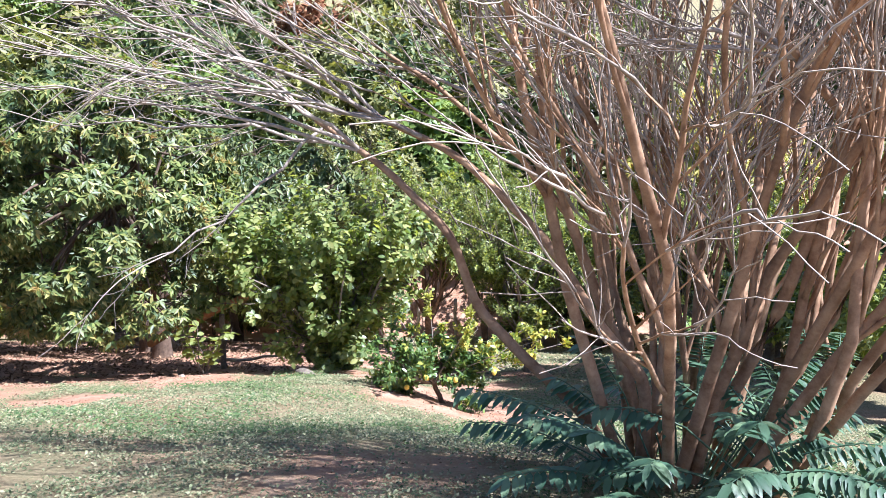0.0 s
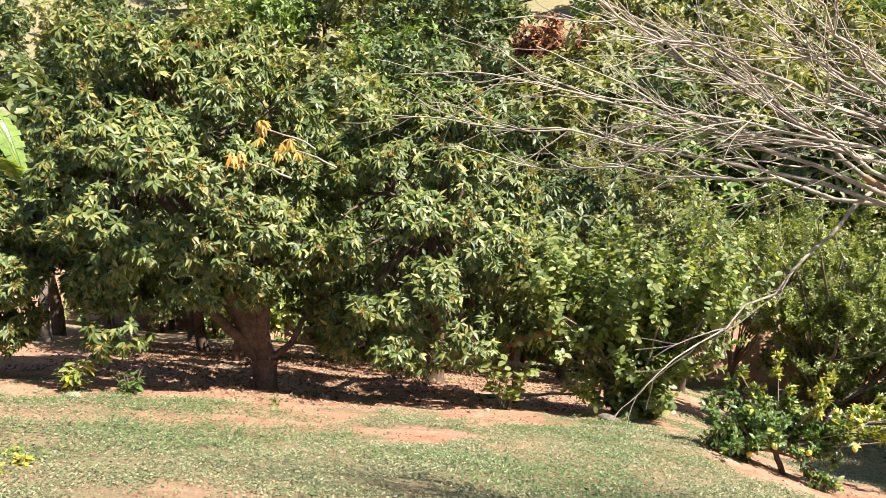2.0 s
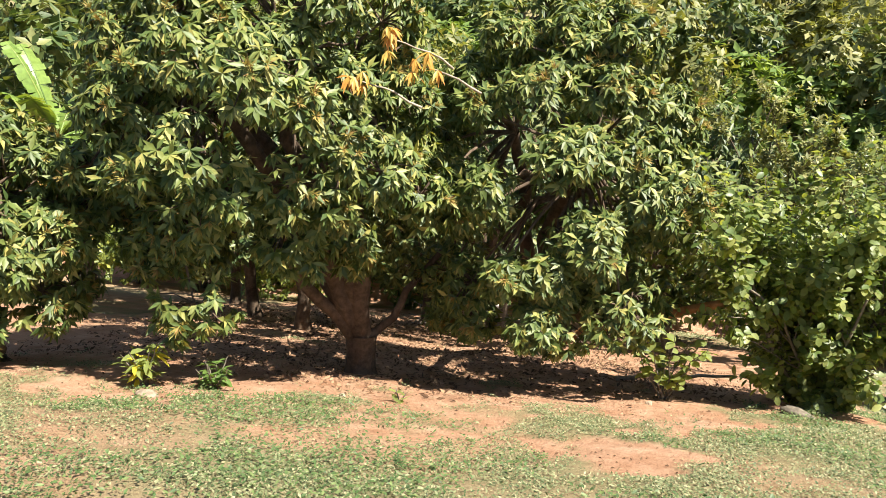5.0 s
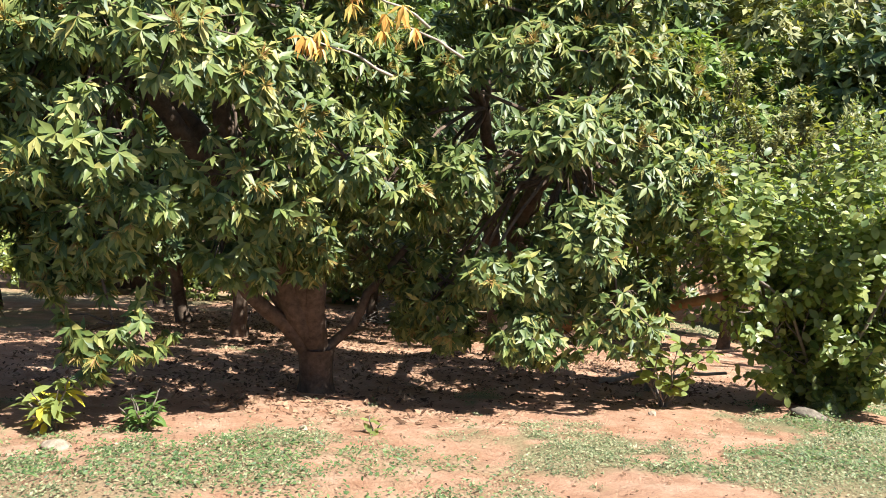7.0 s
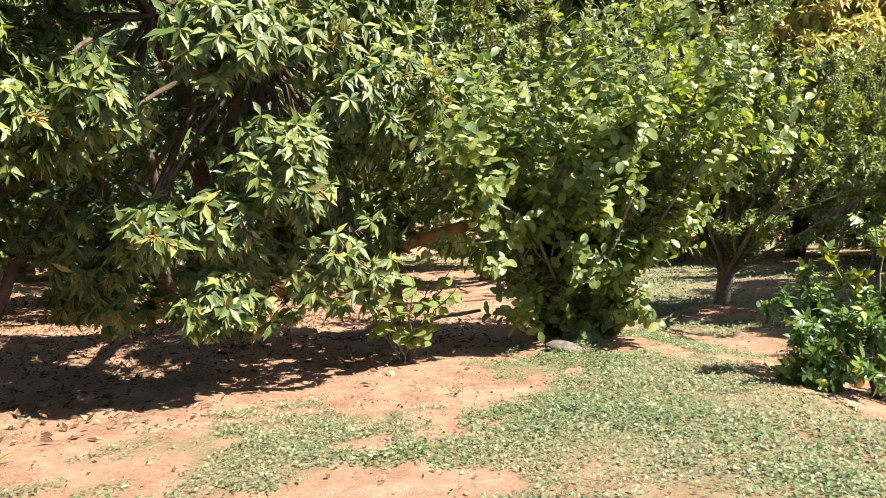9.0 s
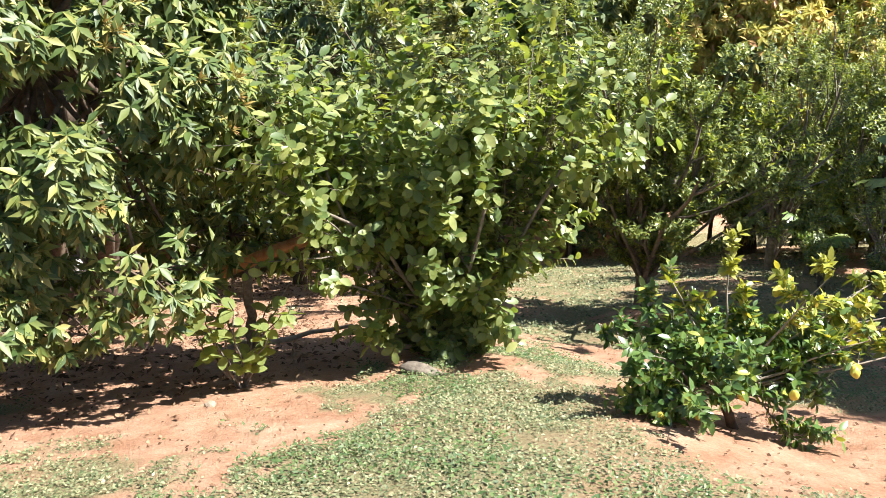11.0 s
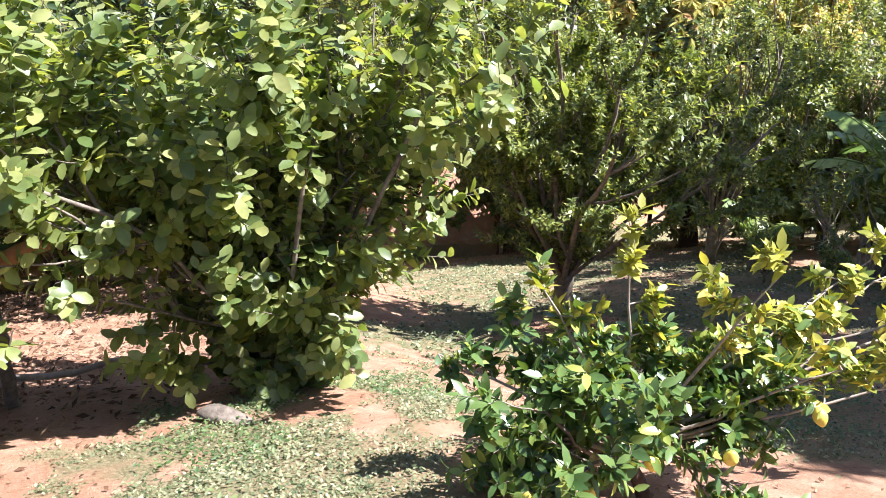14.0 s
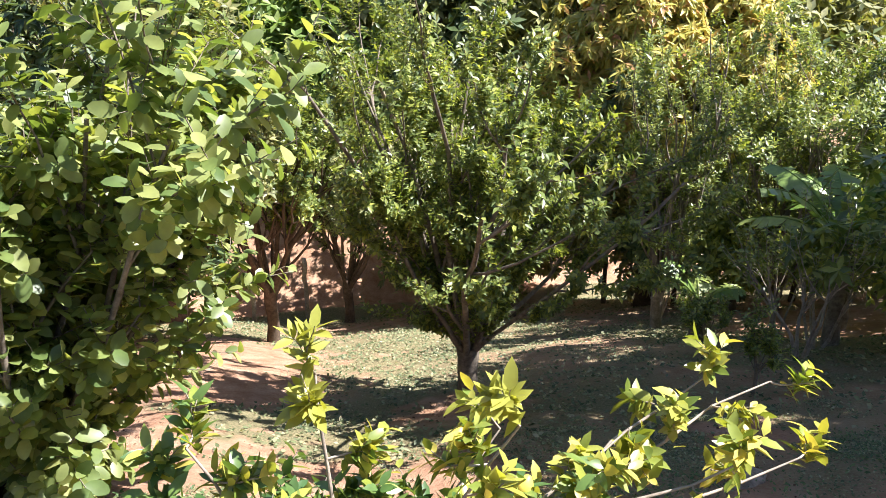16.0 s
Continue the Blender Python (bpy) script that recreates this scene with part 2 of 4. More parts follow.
class Wood:
    """Collects tapered tubes into one mesh."""

    def __init__(self):
        self.v, self.f, self.n = [], [], 0

    def tube(self, pts, radii, sides=6):
        pts, radii = np.asarray(pts, float), np.asarray(radii, float)
        d = unit(np.gradient(pts, axis=0))
        ref = np.where(np.abs(d[:, 2:3]) < 0.95, np.array([[0, 0, 1.0]]), np.array([[1.0, 0, 0]]))
        x = unit(np.cross(d, ref))
        y = np.cross(d, x)
        a = np.linspace(0, 2 * np.pi, sides, endpoint=False)
        ring = x[:, None] * np.cos(a)[None, :, None] + y[:, None] * np.sin(a)[None, :, None]
        V = (pts[:, None] + ring * radii[:, None, None]).reshape(-1, 3)
        m = len(pts)
        i = np.arange(m - 1)[:, None] * sides
        j = np.arange(sides)[None]
        q = np.stack([i + j, i + (j + 1) % sides, i + sides + (j + 1) % sides, i + sides + j], -1).reshape(-1, 4)
        self.v.append(V)
        self.f.append(q + self.n)
        self.n += len(V)

    def mesh(self, name, material):
        return raw_mesh(name, np.concatenate(self.v), np.concatenate(self.f), material)


def bend(rng, a, b, rise=0.2, steps=7, wobble=0.06):
    """A curved line from a to b."""
    a, b = np.asarray(a, float), np.asarray(b, float)
    t = np.linspace(0, 1, steps)[:, None]
    L = np.linalg.norm(b - a)
    mid = (a + b) / 2 + np.array([0, 0, rise * L])
    p = (1 - t) ** 2 * a + 2 * t * (1 - t) * mid + t * t * b
    p[1:-1] += rng.normal(0, wobble * L / 3, (steps - 2, 3))
    return p


def grow(rng, wood, p, d, length, r, level, tips, fork=(3, 5), angle=35, wander=0.12, lift=0.1, ratio=0.62, sides=5, start=0.35, min_r=0.003):
    """A branching shoot: a wandering tapered tube with side shoots, down to level 0."""
    steps = 7 if level > 0 else 4
    pts, dirs = [np.asarray(p, float)], []
    d = unit(np.asarray(d, float))
    for _ in range(steps):
        d = unit(d + rng.normal(0, wander, 3) + np.array([0, 0, lift]))
        dirs.append(d)
        pts.append(pts[-1] + d * length / steps)
    radii = np.maximum(r * np.linspace(1, 0.45 if level > 0 else 0.3, steps + 1), min_r)
    wood.tube(pts, radii, sides if level > 1 else 4 if level > 0 else 3)
    if level == 0:
        tips.append((pts[-1], dirs[-1]))
        tips.append((pts[-3], dirs[-2]))
        return
    for i in range(rng.integers(fork[0], fork[1] + 1)):
        s = rng.uniform(start, 1.0)
        k = min(int(s * steps), steps - 1)
        q = pts[k] + (pts[k + 1] - pts[k]) * (s * steps - k)
        side = unit(np.cross(dirs[k], rng.normal(0, 1, 3)))
        a = radians(angle * rng.uniform(0.5, 1.3))
        grow(rng, wood, q, dirs[k] * math.cos(a) + side * math.sin(a), length * ratio * rng.uniform(0.7, 1.15), radii[k] * 0.6, level - 1, tips, fork, angle, wander, lift, ratio, sides, start, min_r)
    tips.append((pts[-1], dirs[-1]))


# ---- ground ----
def hill(x, y):
    """Height of the ground."""
    x, y = np.asarray(x, float), np.asarray(y, float)
    top = -0.1375 - 0.074 * (np.maximum(y, 0.5) - 0.5) ** 2
    z = np.where(y < 3.0, top, 0.51 - 0.37 * y)
    s = np.clip((x + 1.6) / 2.2, 0, 1)
    z = z - 0.38 * s * s * (3 - 2 * s) * np.clip((y - 5.0) / 4, 0, 1)
    z = np.where(y > 28, -9.9 + 0.0 * y, z)
    bank = np.clip((y - 28.3) / 3.4, 0, 1)
    z = z + 2.4 * bank * bank * (3 - 2 * bank)
    z = z + np.clip(y - 31, 0, 200) * 0.30
    z = z + 0.12 * np.maximum(np.abs(x) - 25, 0) * np.clip((y - 10) / 30, 0, 1)
    return z


def soft_noise(x, y, scale, seed):
    """Smooth value noise, about 0 to 1."""
    g = np.random.default_rng(seed).random((128, 128))
    u, v = np.asarray(x) * scale + 1000.3, np.asarray(y) * scale + 1000.7
    i, j = np.floor(u).astype(int), np.floor(v).astype(int)
    a, b = u - i, v - j
    a, b = a * a * (3 - 2 * a), b * b * (3 - 2 * b)
    i0, i1, j0, j1 = i % 128, (i + 1) % 128, j % 128, (j + 1) % 128
    return (g[i0, j0] * (1 - a) + g[i1, j0] * a) * (1 - b) + (g[i0, j1] * (1 - a) + g[i1, j1] * a) * b


def relief(x, y):
    near = np.clip((60 - np.hypot(x, y)) / 30, 0, 1)
    return near * (0.16 * (soft_noise(x, y, 0.45, 1) - 0.5) + 0.07 * (soft_noise(x, y, 1.6, 2) - 0.5) + 0.03 * (soft_noise(x, y, 5.0, 3) - 0.5))


def land(x, y):
    return hill(x, y) + relief(x, y)


# bare soil: under the mangos, round the trees, worn patches in the lawn
BARE = [(-8.6, 12.2, 3.6), (-5.2, 13.2, 2.9), (-12.5, 11.5, 3.4), (-2.4, 13.2, 1.6), (-9.0, 19.0, 6.5), (-3.0, 19.5, 3.2), (0.1, 10.0, 1.1), (1.6, 15.3, 0.8), (-4.3, 10.9, 1.3), (0.0, 12.6, 0.8), (-1.3, 20.5, 1.6), (3.6, 13.2, 0.5), (9.0, 19.0, 2.0), (-4.05, 8.18, 0.5)]


def cover(x, y):
    c = 0.3 + 0.85 * soft_noise(x, y, 0.55, 11) + 0.35 * (soft_noise(x, y, 1.7, 12) - 0.5) + 0.3 * (soft_noise(x, y, 4.5, 13) - 0.5)
    for bx, by, r in BARE:
        d = np.hypot(x - bx, y - by) / r
        c = c - 0.95 * np.clip(1.35 - d + 0.55 * (soft_noise(x, y, 0.9, 14) - 0.5) + 0.45 * (soft_noise(x, y, 2.7, 15) - 0.5) + 0.7 * (soft_noise(x, y, 6.5, 16) - 0.5), 0, 0.8) / 0.8
    return np.clip(np.where(np.asarray(y) > 28.2, c - 1.0 + np.clip((np.asarray(y) - 31.5) / 2, 0, 1.6), c), 0, 1)


def spread_line(lo, a, b, hi, fine):
    left = lo + (a - lo) * (1 - np.linspace(1, 0, 26)[:-1] ** 2.2)
    right = b + (hi - b) * np.linspace(0, 1, 26)[1:] ** 2.2
    return np.concatenate([left, np.arange(a, b, fine), right])


gx, gy = spread_line(-400, -14, 11, 400, 0.12), spread_line(-300, 2.0, 30, 700, 0.12)
X, Y = np.meshgrid(gx, gy)
idx = np.arange(X.size).reshape(X.shape)
quads = np.stack([idx[:-1, :-1], idx[:-1, 1:], idx[1:, 1:], idx[1:, :-1]], -1).reshape(-1, 4)
gm = raw_mesh("ground", np.stack([X.ravel(), Y.ravel(), land(X, Y).ravel()], 1), quads, SOIL)
attr = gm.attributes.new("cover", "FLOAT", "POINT")
attr.data.foreach_set("value", cover(X, Y).ravel().astype(np.float32))
tagged(new("ground", gm), "sloping red soil with worn patches of creeping lawn", "ground", kind="structure")


# ---- trees ----
def dome(rng, n, low=-0.25):
    """Directions over a crown, few of them downward."""
    i = np.arange(n) + 0.5
    z = 1 - (1 - low) * i / n
    a = i * 2.39996 + rng.uniform(0, 6.28)
    r = np.sqrt(np.maximum(1 - z * z, 0))
    return unit(np.stack([np.cos(a) * r, np.sin(a) * r, z], 1) + rng.normal(0, 0.12, (n, 3)))


def mango_tree(seed, place, trunk_r, fork_h, centre, size, lumps, per_lump, k, leaf, fine, mat, label, flush=0, flowers=0, lump_r=(0.55, 0.95), group="mango trees", low=-0.45, stems=3):
    """A spreading mango: short trunk, forked limbs and a lobed crown of drooping leaf whorls. centre and size are the crown's, from the base."""
    rng = np.random.default_rng(seed)
    base = (place[0], place[1], float(land(place[0], place[1])) - 0.05)
    t = thing("mango_tree", base, label, "tree", group)
    wood = Wood()
    top = np.array([rng.normal(0, 0.08), rng.normal(0, 0.08), fork_h])
    wood.tube(bend(rng, (0, 0, -0.1), top, 0, 7, 0.03), trunk_r * np.array([1.5, 1.15, 1.0, 0.95, 0.95, 1.0, 1.05]), 12)
    part("trunk", wood.mesh("trunk", BARK), t)
    c, s = np.array(centre), np.array(size)
    L = dome(rng, lumps, low)
    L = c + L * s * rng.uniform(0.55, 1.0, (len(L), 1)) ** 0.7
    main = [c + unit(v) * s * 0.5 for v in dome(rng, stems, 0.1)]
    limb_wood = []
    for m in main:
        w = Wood()
        w.tube(bend(rng, top - [0, 0, 0.1], m, 0.12, 8, 0.05), trunk_r * np.linspace(0.72, 0.3, 8), 8)
        limb_wood.append(w)
    crown_v, crown_f, n = [], [], 0
    extra = {"new_leaf": ([], [], 0, GOLD if flush > 0.3 else FLUSH), "flower_panicle": ([], [], 0, FLOWER)}
    for li, q in enumerate(L):
        j = int(np.argmin([np.linalg.norm(q - m) for m in main]))
        p = bend(rng, main[j], q, 0.1, 6, 0.08)
        limb_wood[j].tube(p, trunk_r * np.linspace(0.16, 0.05, 6), 5)
        r = rng.uniform(*lump_r)
        out = unit(q - c)
        count = per_lump if out[1] < 0.35 else per_lump // 2
        d = unit(rng.normal(0, 1, (count, 3)) + out * 0.75 + np.array([0, 0, 0.15]))
        P = q + d * r * rng.uniform(0.6, 1.0, (count, 1)) * np.array([1, 1, 0.85])
        A = unit(d + out * 0.5 + np.array([0, 0, 0.35]))
        for e in range(0, count, 4):
            limb_wood[j].tube([q, (q + P[e]) / 2 + [0, 0, 0.05], P[e]], [trunk_r * 0.06, trunk_r * 0.045, 0.006], 3)
        v, f = whorls(rng, P, A, k, leaf, leaf * 0.35, (30, 100), 1.0, 0.26, fine)
        if flush > 0.3 and out[1] < 0.3 and q[2] > c[2] - 0.35 * s[2] and rng.random() < flush:
            e = extra["new_leaf"]
            e[0].append(v)
            e[1].append(f + e[2])
            extra["new_leaf"] = (e[0], e[1], e[2] + len(v), e[3])
        else:
            crown_v.append(v)
            crown_f.append(f + n)
            n += len(v)
        outward = np.argsort(-(A @ (out + np.array([0.4, -0.5, 0.5]))))
        for key, chance, kk, ll, ww, sp in (("flower_panicle", flowers, 16, leaf * 0.7, leaf * 0.09, (5, 50)), ("new_leaf", flush, 8, leaf * 0.85, leaf * 0.2, (30, 90))):
            if rng.random() < chance:
                take = outward[: max(1, count // 9)] if key == "flower_panicle" else outward[: 2 + int(per_lump * flush * 0.6)]
                v, f = whorls(rng, P[take] + A[take] * 0.04, A[take], kk, ll, ww, sp, 0.15 if key == "flower_panicle" else 1.0, 0.1, False)
                e = extra[key]
                e[0].append(v)
                e[1].append(f + e[2])
                extra[key] = (e[0], e[1], e[2] + len(v), e[3])
    for w in limb_wood:
        part("limb", w.mesh("limb", BARK), t)
    part("crown", raw_mesh("crown", np.concatenate(crown_v), np.concatenate(crown_f), mat), t, kind="stuff")
    for key, e in extra.items():
        if e[0]:
            part(key, raw_mesh(key, np.concatenate(e[0]), np.concatenate(e[1]), e[3]), t, kind="stuff")
    return t


def stems_tree(seed, name, place, stems, height, r, lean, leaf, width, k, mat, bark, label, category="tree", level=2, fork=(4, 6), angle=30, droop=0.2, trunk=0.0, trunk_r=0.1, fine=True, group="", lift=0.1, along=0.1, spread=(30, 85), wander=0.1, ratio=0.6, start=0.3):
    """A tree or shrub of several upward stems, on a short trunk where it has one, with leaves at all its shoots."""
    rng = np.random.default_rng(seed)
    base = (place[0], place[1], float(land(place[0], place[1])) - 0.04)
    t = thing(name, base, label, category, group)
    root = np.array([0, 0, trunk])
    if trunk:
        w = Wood()
        w.tube(bend(rng, (0, 0, -0.1), (0, 0, trunk + 0.05), 0, 6, 0.04), trunk_r * np.array([1.45, 1.1, 1.0, 1.0, 1.05, 1.15]), 10)
        part("trunk", w.mesh("trunk", bark), t)
    tips = []
    for i in range(stems):
        w = Wood()
        a = 2.4 * i + rng.uniform(-0.4, 0.4)
        tilt = radians(lean * math.sqrt((i + 0.5) / stems) * rng.uniform(0.7, 1.15))
        d = (math.cos(a) * math.sin(tilt), math.sin(a) * math.sin(tilt), math.cos(tilt))
        at_root = root + np.array([d[0], d[1], 0]) * (trunk_r * 0.6 if trunk else r * 3) - np.array([0, 0, 0.1 if not trunk else 0.05])
        grow(rng, w, at_root, d, height * rng.uniform(0.6, 1.0) * (1 - 0.5 * max(0.0, math.degrees(tilt) - 45) / 45), r * rng.uniform(0.7, 1.2), level, tips, fork, angle, wander, lift, ratio, 6, start)
        part("limb" if trunk else "stem", w.mesh("stem", bark), t)
    if leaf:
        P = np.array([p for p, _ in tips])
        A = np.array([d for _, d in tips])
        v, f = whorls(rng, P, A, k, leaf, width, spread, droop, 0.18, fine, along)
        part("crown", raw_mesh("crown", v, f, mat), t, kind="stuff")
    return t


def leaf_mesh(name, length, width, material, curl=0.2, form=2):
    """One leaf blade along x."""
    v, f = blades(np.zeros((1, 3)), np.array([[1.0, 0, 0]]), np.array([[0, 0, 1.0]]), length, width, curl, form)
    return raw_mesh(name, v, f, material)


def leaf_parts(rng, t, P, D, meshes, label=""):
    """Single leaves as parts of t, sharing a few meshes."""
    for p, d in zip(P, D):
        ob = part("leaf", meshes[int(rng.integers(len(meshes)))], t, label)
        q = Vector(d).to_track_quat("X", "Z")
        ob.matrix_basis = Matrix.LocRotScale(Vector(p), q @ Euler((float(rng.normal(0, 0.4)), 0, 0)).to_quaternion(), Vector([float(rng.uniform(0.7, 1.15))] * 3))


# the mango row
BIG_MANGO = mango_tree(1, (-7.5, 11.2), 0.2, 0.6, (-0.75, -0.65, 3.4), (1.9, 2.1, 2.45), 100, 48, 14, 0.148, 1, MANGO, "large dark green mango tree with orange new leaves and flower sprays", 0.0, 0.7, (0.3, 0.5), stems=6, low=-0.7)
mango_tree(2, (-5.8, 15.4), 0.2, 1.2, (0.65, -3.0, 3.75), (1.75, 2.0, 2.6), 88, 48, 14, 0.148, 1, MANGO, "large dark green mango tree with pale flower sprays", 0.0, 0.7, (0.3, 0.5), stems=4, low=-0.62)
mango_tree(3, (-10.75, 8.8), 0.14, 0.5, (0, 0, 1.5), (1.05, 1.05, 1.2), 44, 40, 14, 0.148, 1, MANGO, "mango tree with yellowish flowering shoots down to the ground", 0.0, 0.95, (0.3, 0.5), stems=4, low=-0.8)
for i, (x, y) in enumerate([(-7.3, 18.3), (-9.2, 20.6), (-12.3, 17.5), (-3.6, 20.5), (-14.8, 21.0), (-10.3, 15.6), (-6.4, 23.5)]):
    mango_tree(20 + i, (x, y), 0.13, 1.7, (0, 0, 3.6), (2.4, 2.4, 2.3), 44, 30, 10, 0.24, 0, MANGO_FAR, "shaded mango tree with a slim straight trunk", lump_r=(0.6, 1.1), low=-0.55)
mango_tree(4, (8.9, 25.4), 0.24, 1.6, (0, 0, 5.5), (2.7, 2.4, 3.2), 110, 34, 10, 0.3, 0, MANGO_FAR, "tall mango tree hung with yellow and orange new leaves", 0.8, 0.2, (0.5, 0.9), low=-0.5)
mango_tree(6, (9.7, 16.4), 0.24, 3.6, (-0.6, -1.0, 6.6), (2.3, 2.3, 1.6), 56, 40, 10, 0.26, 0, MANGO_FAR, "tall dark-trunked mango tree that shades the lower lawn", low=-0.35)
# two unseen trees, added beside the lawn only for the shade they cast
mango_tree(7, (7.9, 12.9), 0.22, 3.2, (0, 0, 5.8), (2.4, 2.4, 1.9), 70, 40, 10, 0.26, 0, MANGO_FAR, "unseen mango tree added to shade the lawn from the side", low=-0.35)
mango_tree(8, (7.2, 10.3), 0.2, 3.0, (0, 0, 5.4), (2.0, 2.0, 1.7), 54, 40, 10, 0.26, 0, MANGO_FAR, "unseen mango tree added to shade the lawn from the side", low=-0.35)

for i, (a, b, r) in enumerate([((-7.4, 11.2, 0.5), (-6.55, 11.8, 1.6), 0.06), ((-7.55, 11.2, 0.55), (-8.3, 10.6, 2.0), 0.1)]):
    rng = np.random.default_rng(170 + i)
    w = Wood()
    z0 = float(land(-7.5, 11.2)) - 0.05
    w.tube(bend(rng, (a[0] + 7.5, a[1] - 11.2, a[2]), (b[0] + 7.5, b[1] - 11.2, b[2]), -0.05, 8, 0.05), np.linspace(r, r * 0.6, 8), 9)
    part("limb", w.mesh("limb", BARK), BIG_MANGO)

# tufts of orange new leaves and the bare pale shoots that carry them
for i, (x, y, z) in enumerate([(-6.16, 9.55, 0.39), (-6.7, 9.36, 0.26), (-6.42, 9.5, 0.62)]):
    rng = np.random.default_rng(180 + i)
    p = np.array([x + 7.5, y - 11.2, z - float(land(-7.5, 11.2)) + 0.05])
    w = Wood()
    w.tube(bend(rng, p + [0.45, 0.5, -0.3], p, 0.1, 6, 0.05), np.linspace(0.014, 0.006, 6), 5)
    shoot = part("shoot", w.mesh("shoot", BARK_PALE), BIG_MANGO, "bare pale shoot")
    v, f = whorls(rng, p + rng.normal(0, 0.06, (5, 3)), np.tile([[0.1, -0.3, 0.5]], (5, 1)), 11, 0.15, 0.035, (40, 100), 1.6, 0.3, 1)
    part("new_leaf", raw_mesh("new_leaf", v, f, FLUSH), shoot, "drooping orange new leaves", kind="stuff")

# orchard trees
stems_tree(31, "broadleaf_tree", (-1.85, 12.5), 21, 3.1, 0.026, 42, 0.125, 0.072, 9, BROAD, BARK_GREY, "fruit tree with broad bright green leaves down to the ground", "tree", 2, (6, 7), 44, 0.3, 0.1, 0.06, along=0.35, lift=0.07, start=0.08, fine=3, ratio=0.42)
stems_tree(39, "leafy_suckers", (-1.75, 12.35), 8, 0.75, 0.014, 62, 0.13, 0.08, 8, BROAD, BARK_GREY, "low leafy suckers at the foot of the fruit tree", "shrub", 2, (4, 5), 44, 0.3, along=0.25, lift=0.08, start=0.4, fine=3, ratio=0.5)
stems_tree(33, "orchard_tree", (1.88, 16.25), 22, 3.9, 0.036, 44, 0.085, 0.036, 10, SMALL, BARK_GREY, "bushy orchard tree with small leaves and grey twigs", "tree", 3, (5, 6), 38, 0.0, 0.6, 0.12, along=0.2, group="orchard trees", lift=0.07, fine=1, ratio=0.38, start=0.05)
stems_tree(34, "orchard_tree", (6.55, 20.4), 13, 3.7, 0.045, 22, 0.085, 0.036, 7, SMALL, BARK_GREY, "sparse orchard tree with upright grey twigs in shade", "tree", 3, (3, 5), 28, 0.0, 0.8, 0.1, along=0.15, group="orchard trees", lift=0.12, fine=1, ratio=0.4, start=0.15)
stems_tree(37, "orchard_tree", (9.3, 20.8), 14, 4.2, 0.045, 38, 0.11, 0.05, 7, SMALL, BARK_GREY, "dense rounded orchard tree with small dark leaves", "tree", 3, (4, 5), 36, 0.0, 0.5, 0.1, along=0.15, group="orchard trees", lift=0.08, fine=0, ratio=0.5)
for i, (x, y, hgt) in enumerate([(-1.6, 18.6, 3.2), (-0.4, 22.6, 3.4), (1.5, 27.1, 3.6), (-3.4, 24.6, 3.6), (4.3, 27.6, 3.6), (5.2, 25.0, 3.4)]):
    stems_tree(40 + i, "orchard_tree", (x, y), 11, hgt, 0.05, 44, 0.13, 0.06, 9, OLIVE if i in (0, 2) else SMALL, BARK, "olive green orchard tree with a dark trunk", "tree", 3, (3, 5), 36, 0.0, 1.1, 0.12, fine=0, group="orchard trees", ratio=0.5, start=0.2)
stems_tree(36, "orchard_sapling", (4.6, 14.6), 6, 0.55, 0.01, 45, 0.07, 0.03, 6, SMALL, BARK_GREY, "small shaded sapling with sparse leaves on bare soil", "tree", 2, (3, 4), 36, 0.1, 0.35, 0.02, fine=1)
stems_tree(38, "orchard_sapling", (5.55, 17.2), 7, 0.7, 0.012, 60, 0.08, 0.035, 7, SMALL, BARK_GREY, "low shaded sapling beside the lawn", "tree", 2, (3, 4), 36, 0.1, 0.2, 0.025, fine=1)


for i, (x, y) in enumerate([(6.2, 16.0), (6.9, 16.6), (7.3, 18.0), (6.6, 20.5)]):
    stems_tree(150 + i, "slim_shrub", (x, y), 4, 1.7, 0.025, 24, 0.1, 0.04, 5, SMALL, BARK_PALE, "slim pale-stemmed shrub in the shade", "shrub", 2, (2, 4), 34, 0.1, fine=1, group="slim shrubs", start=0.5)


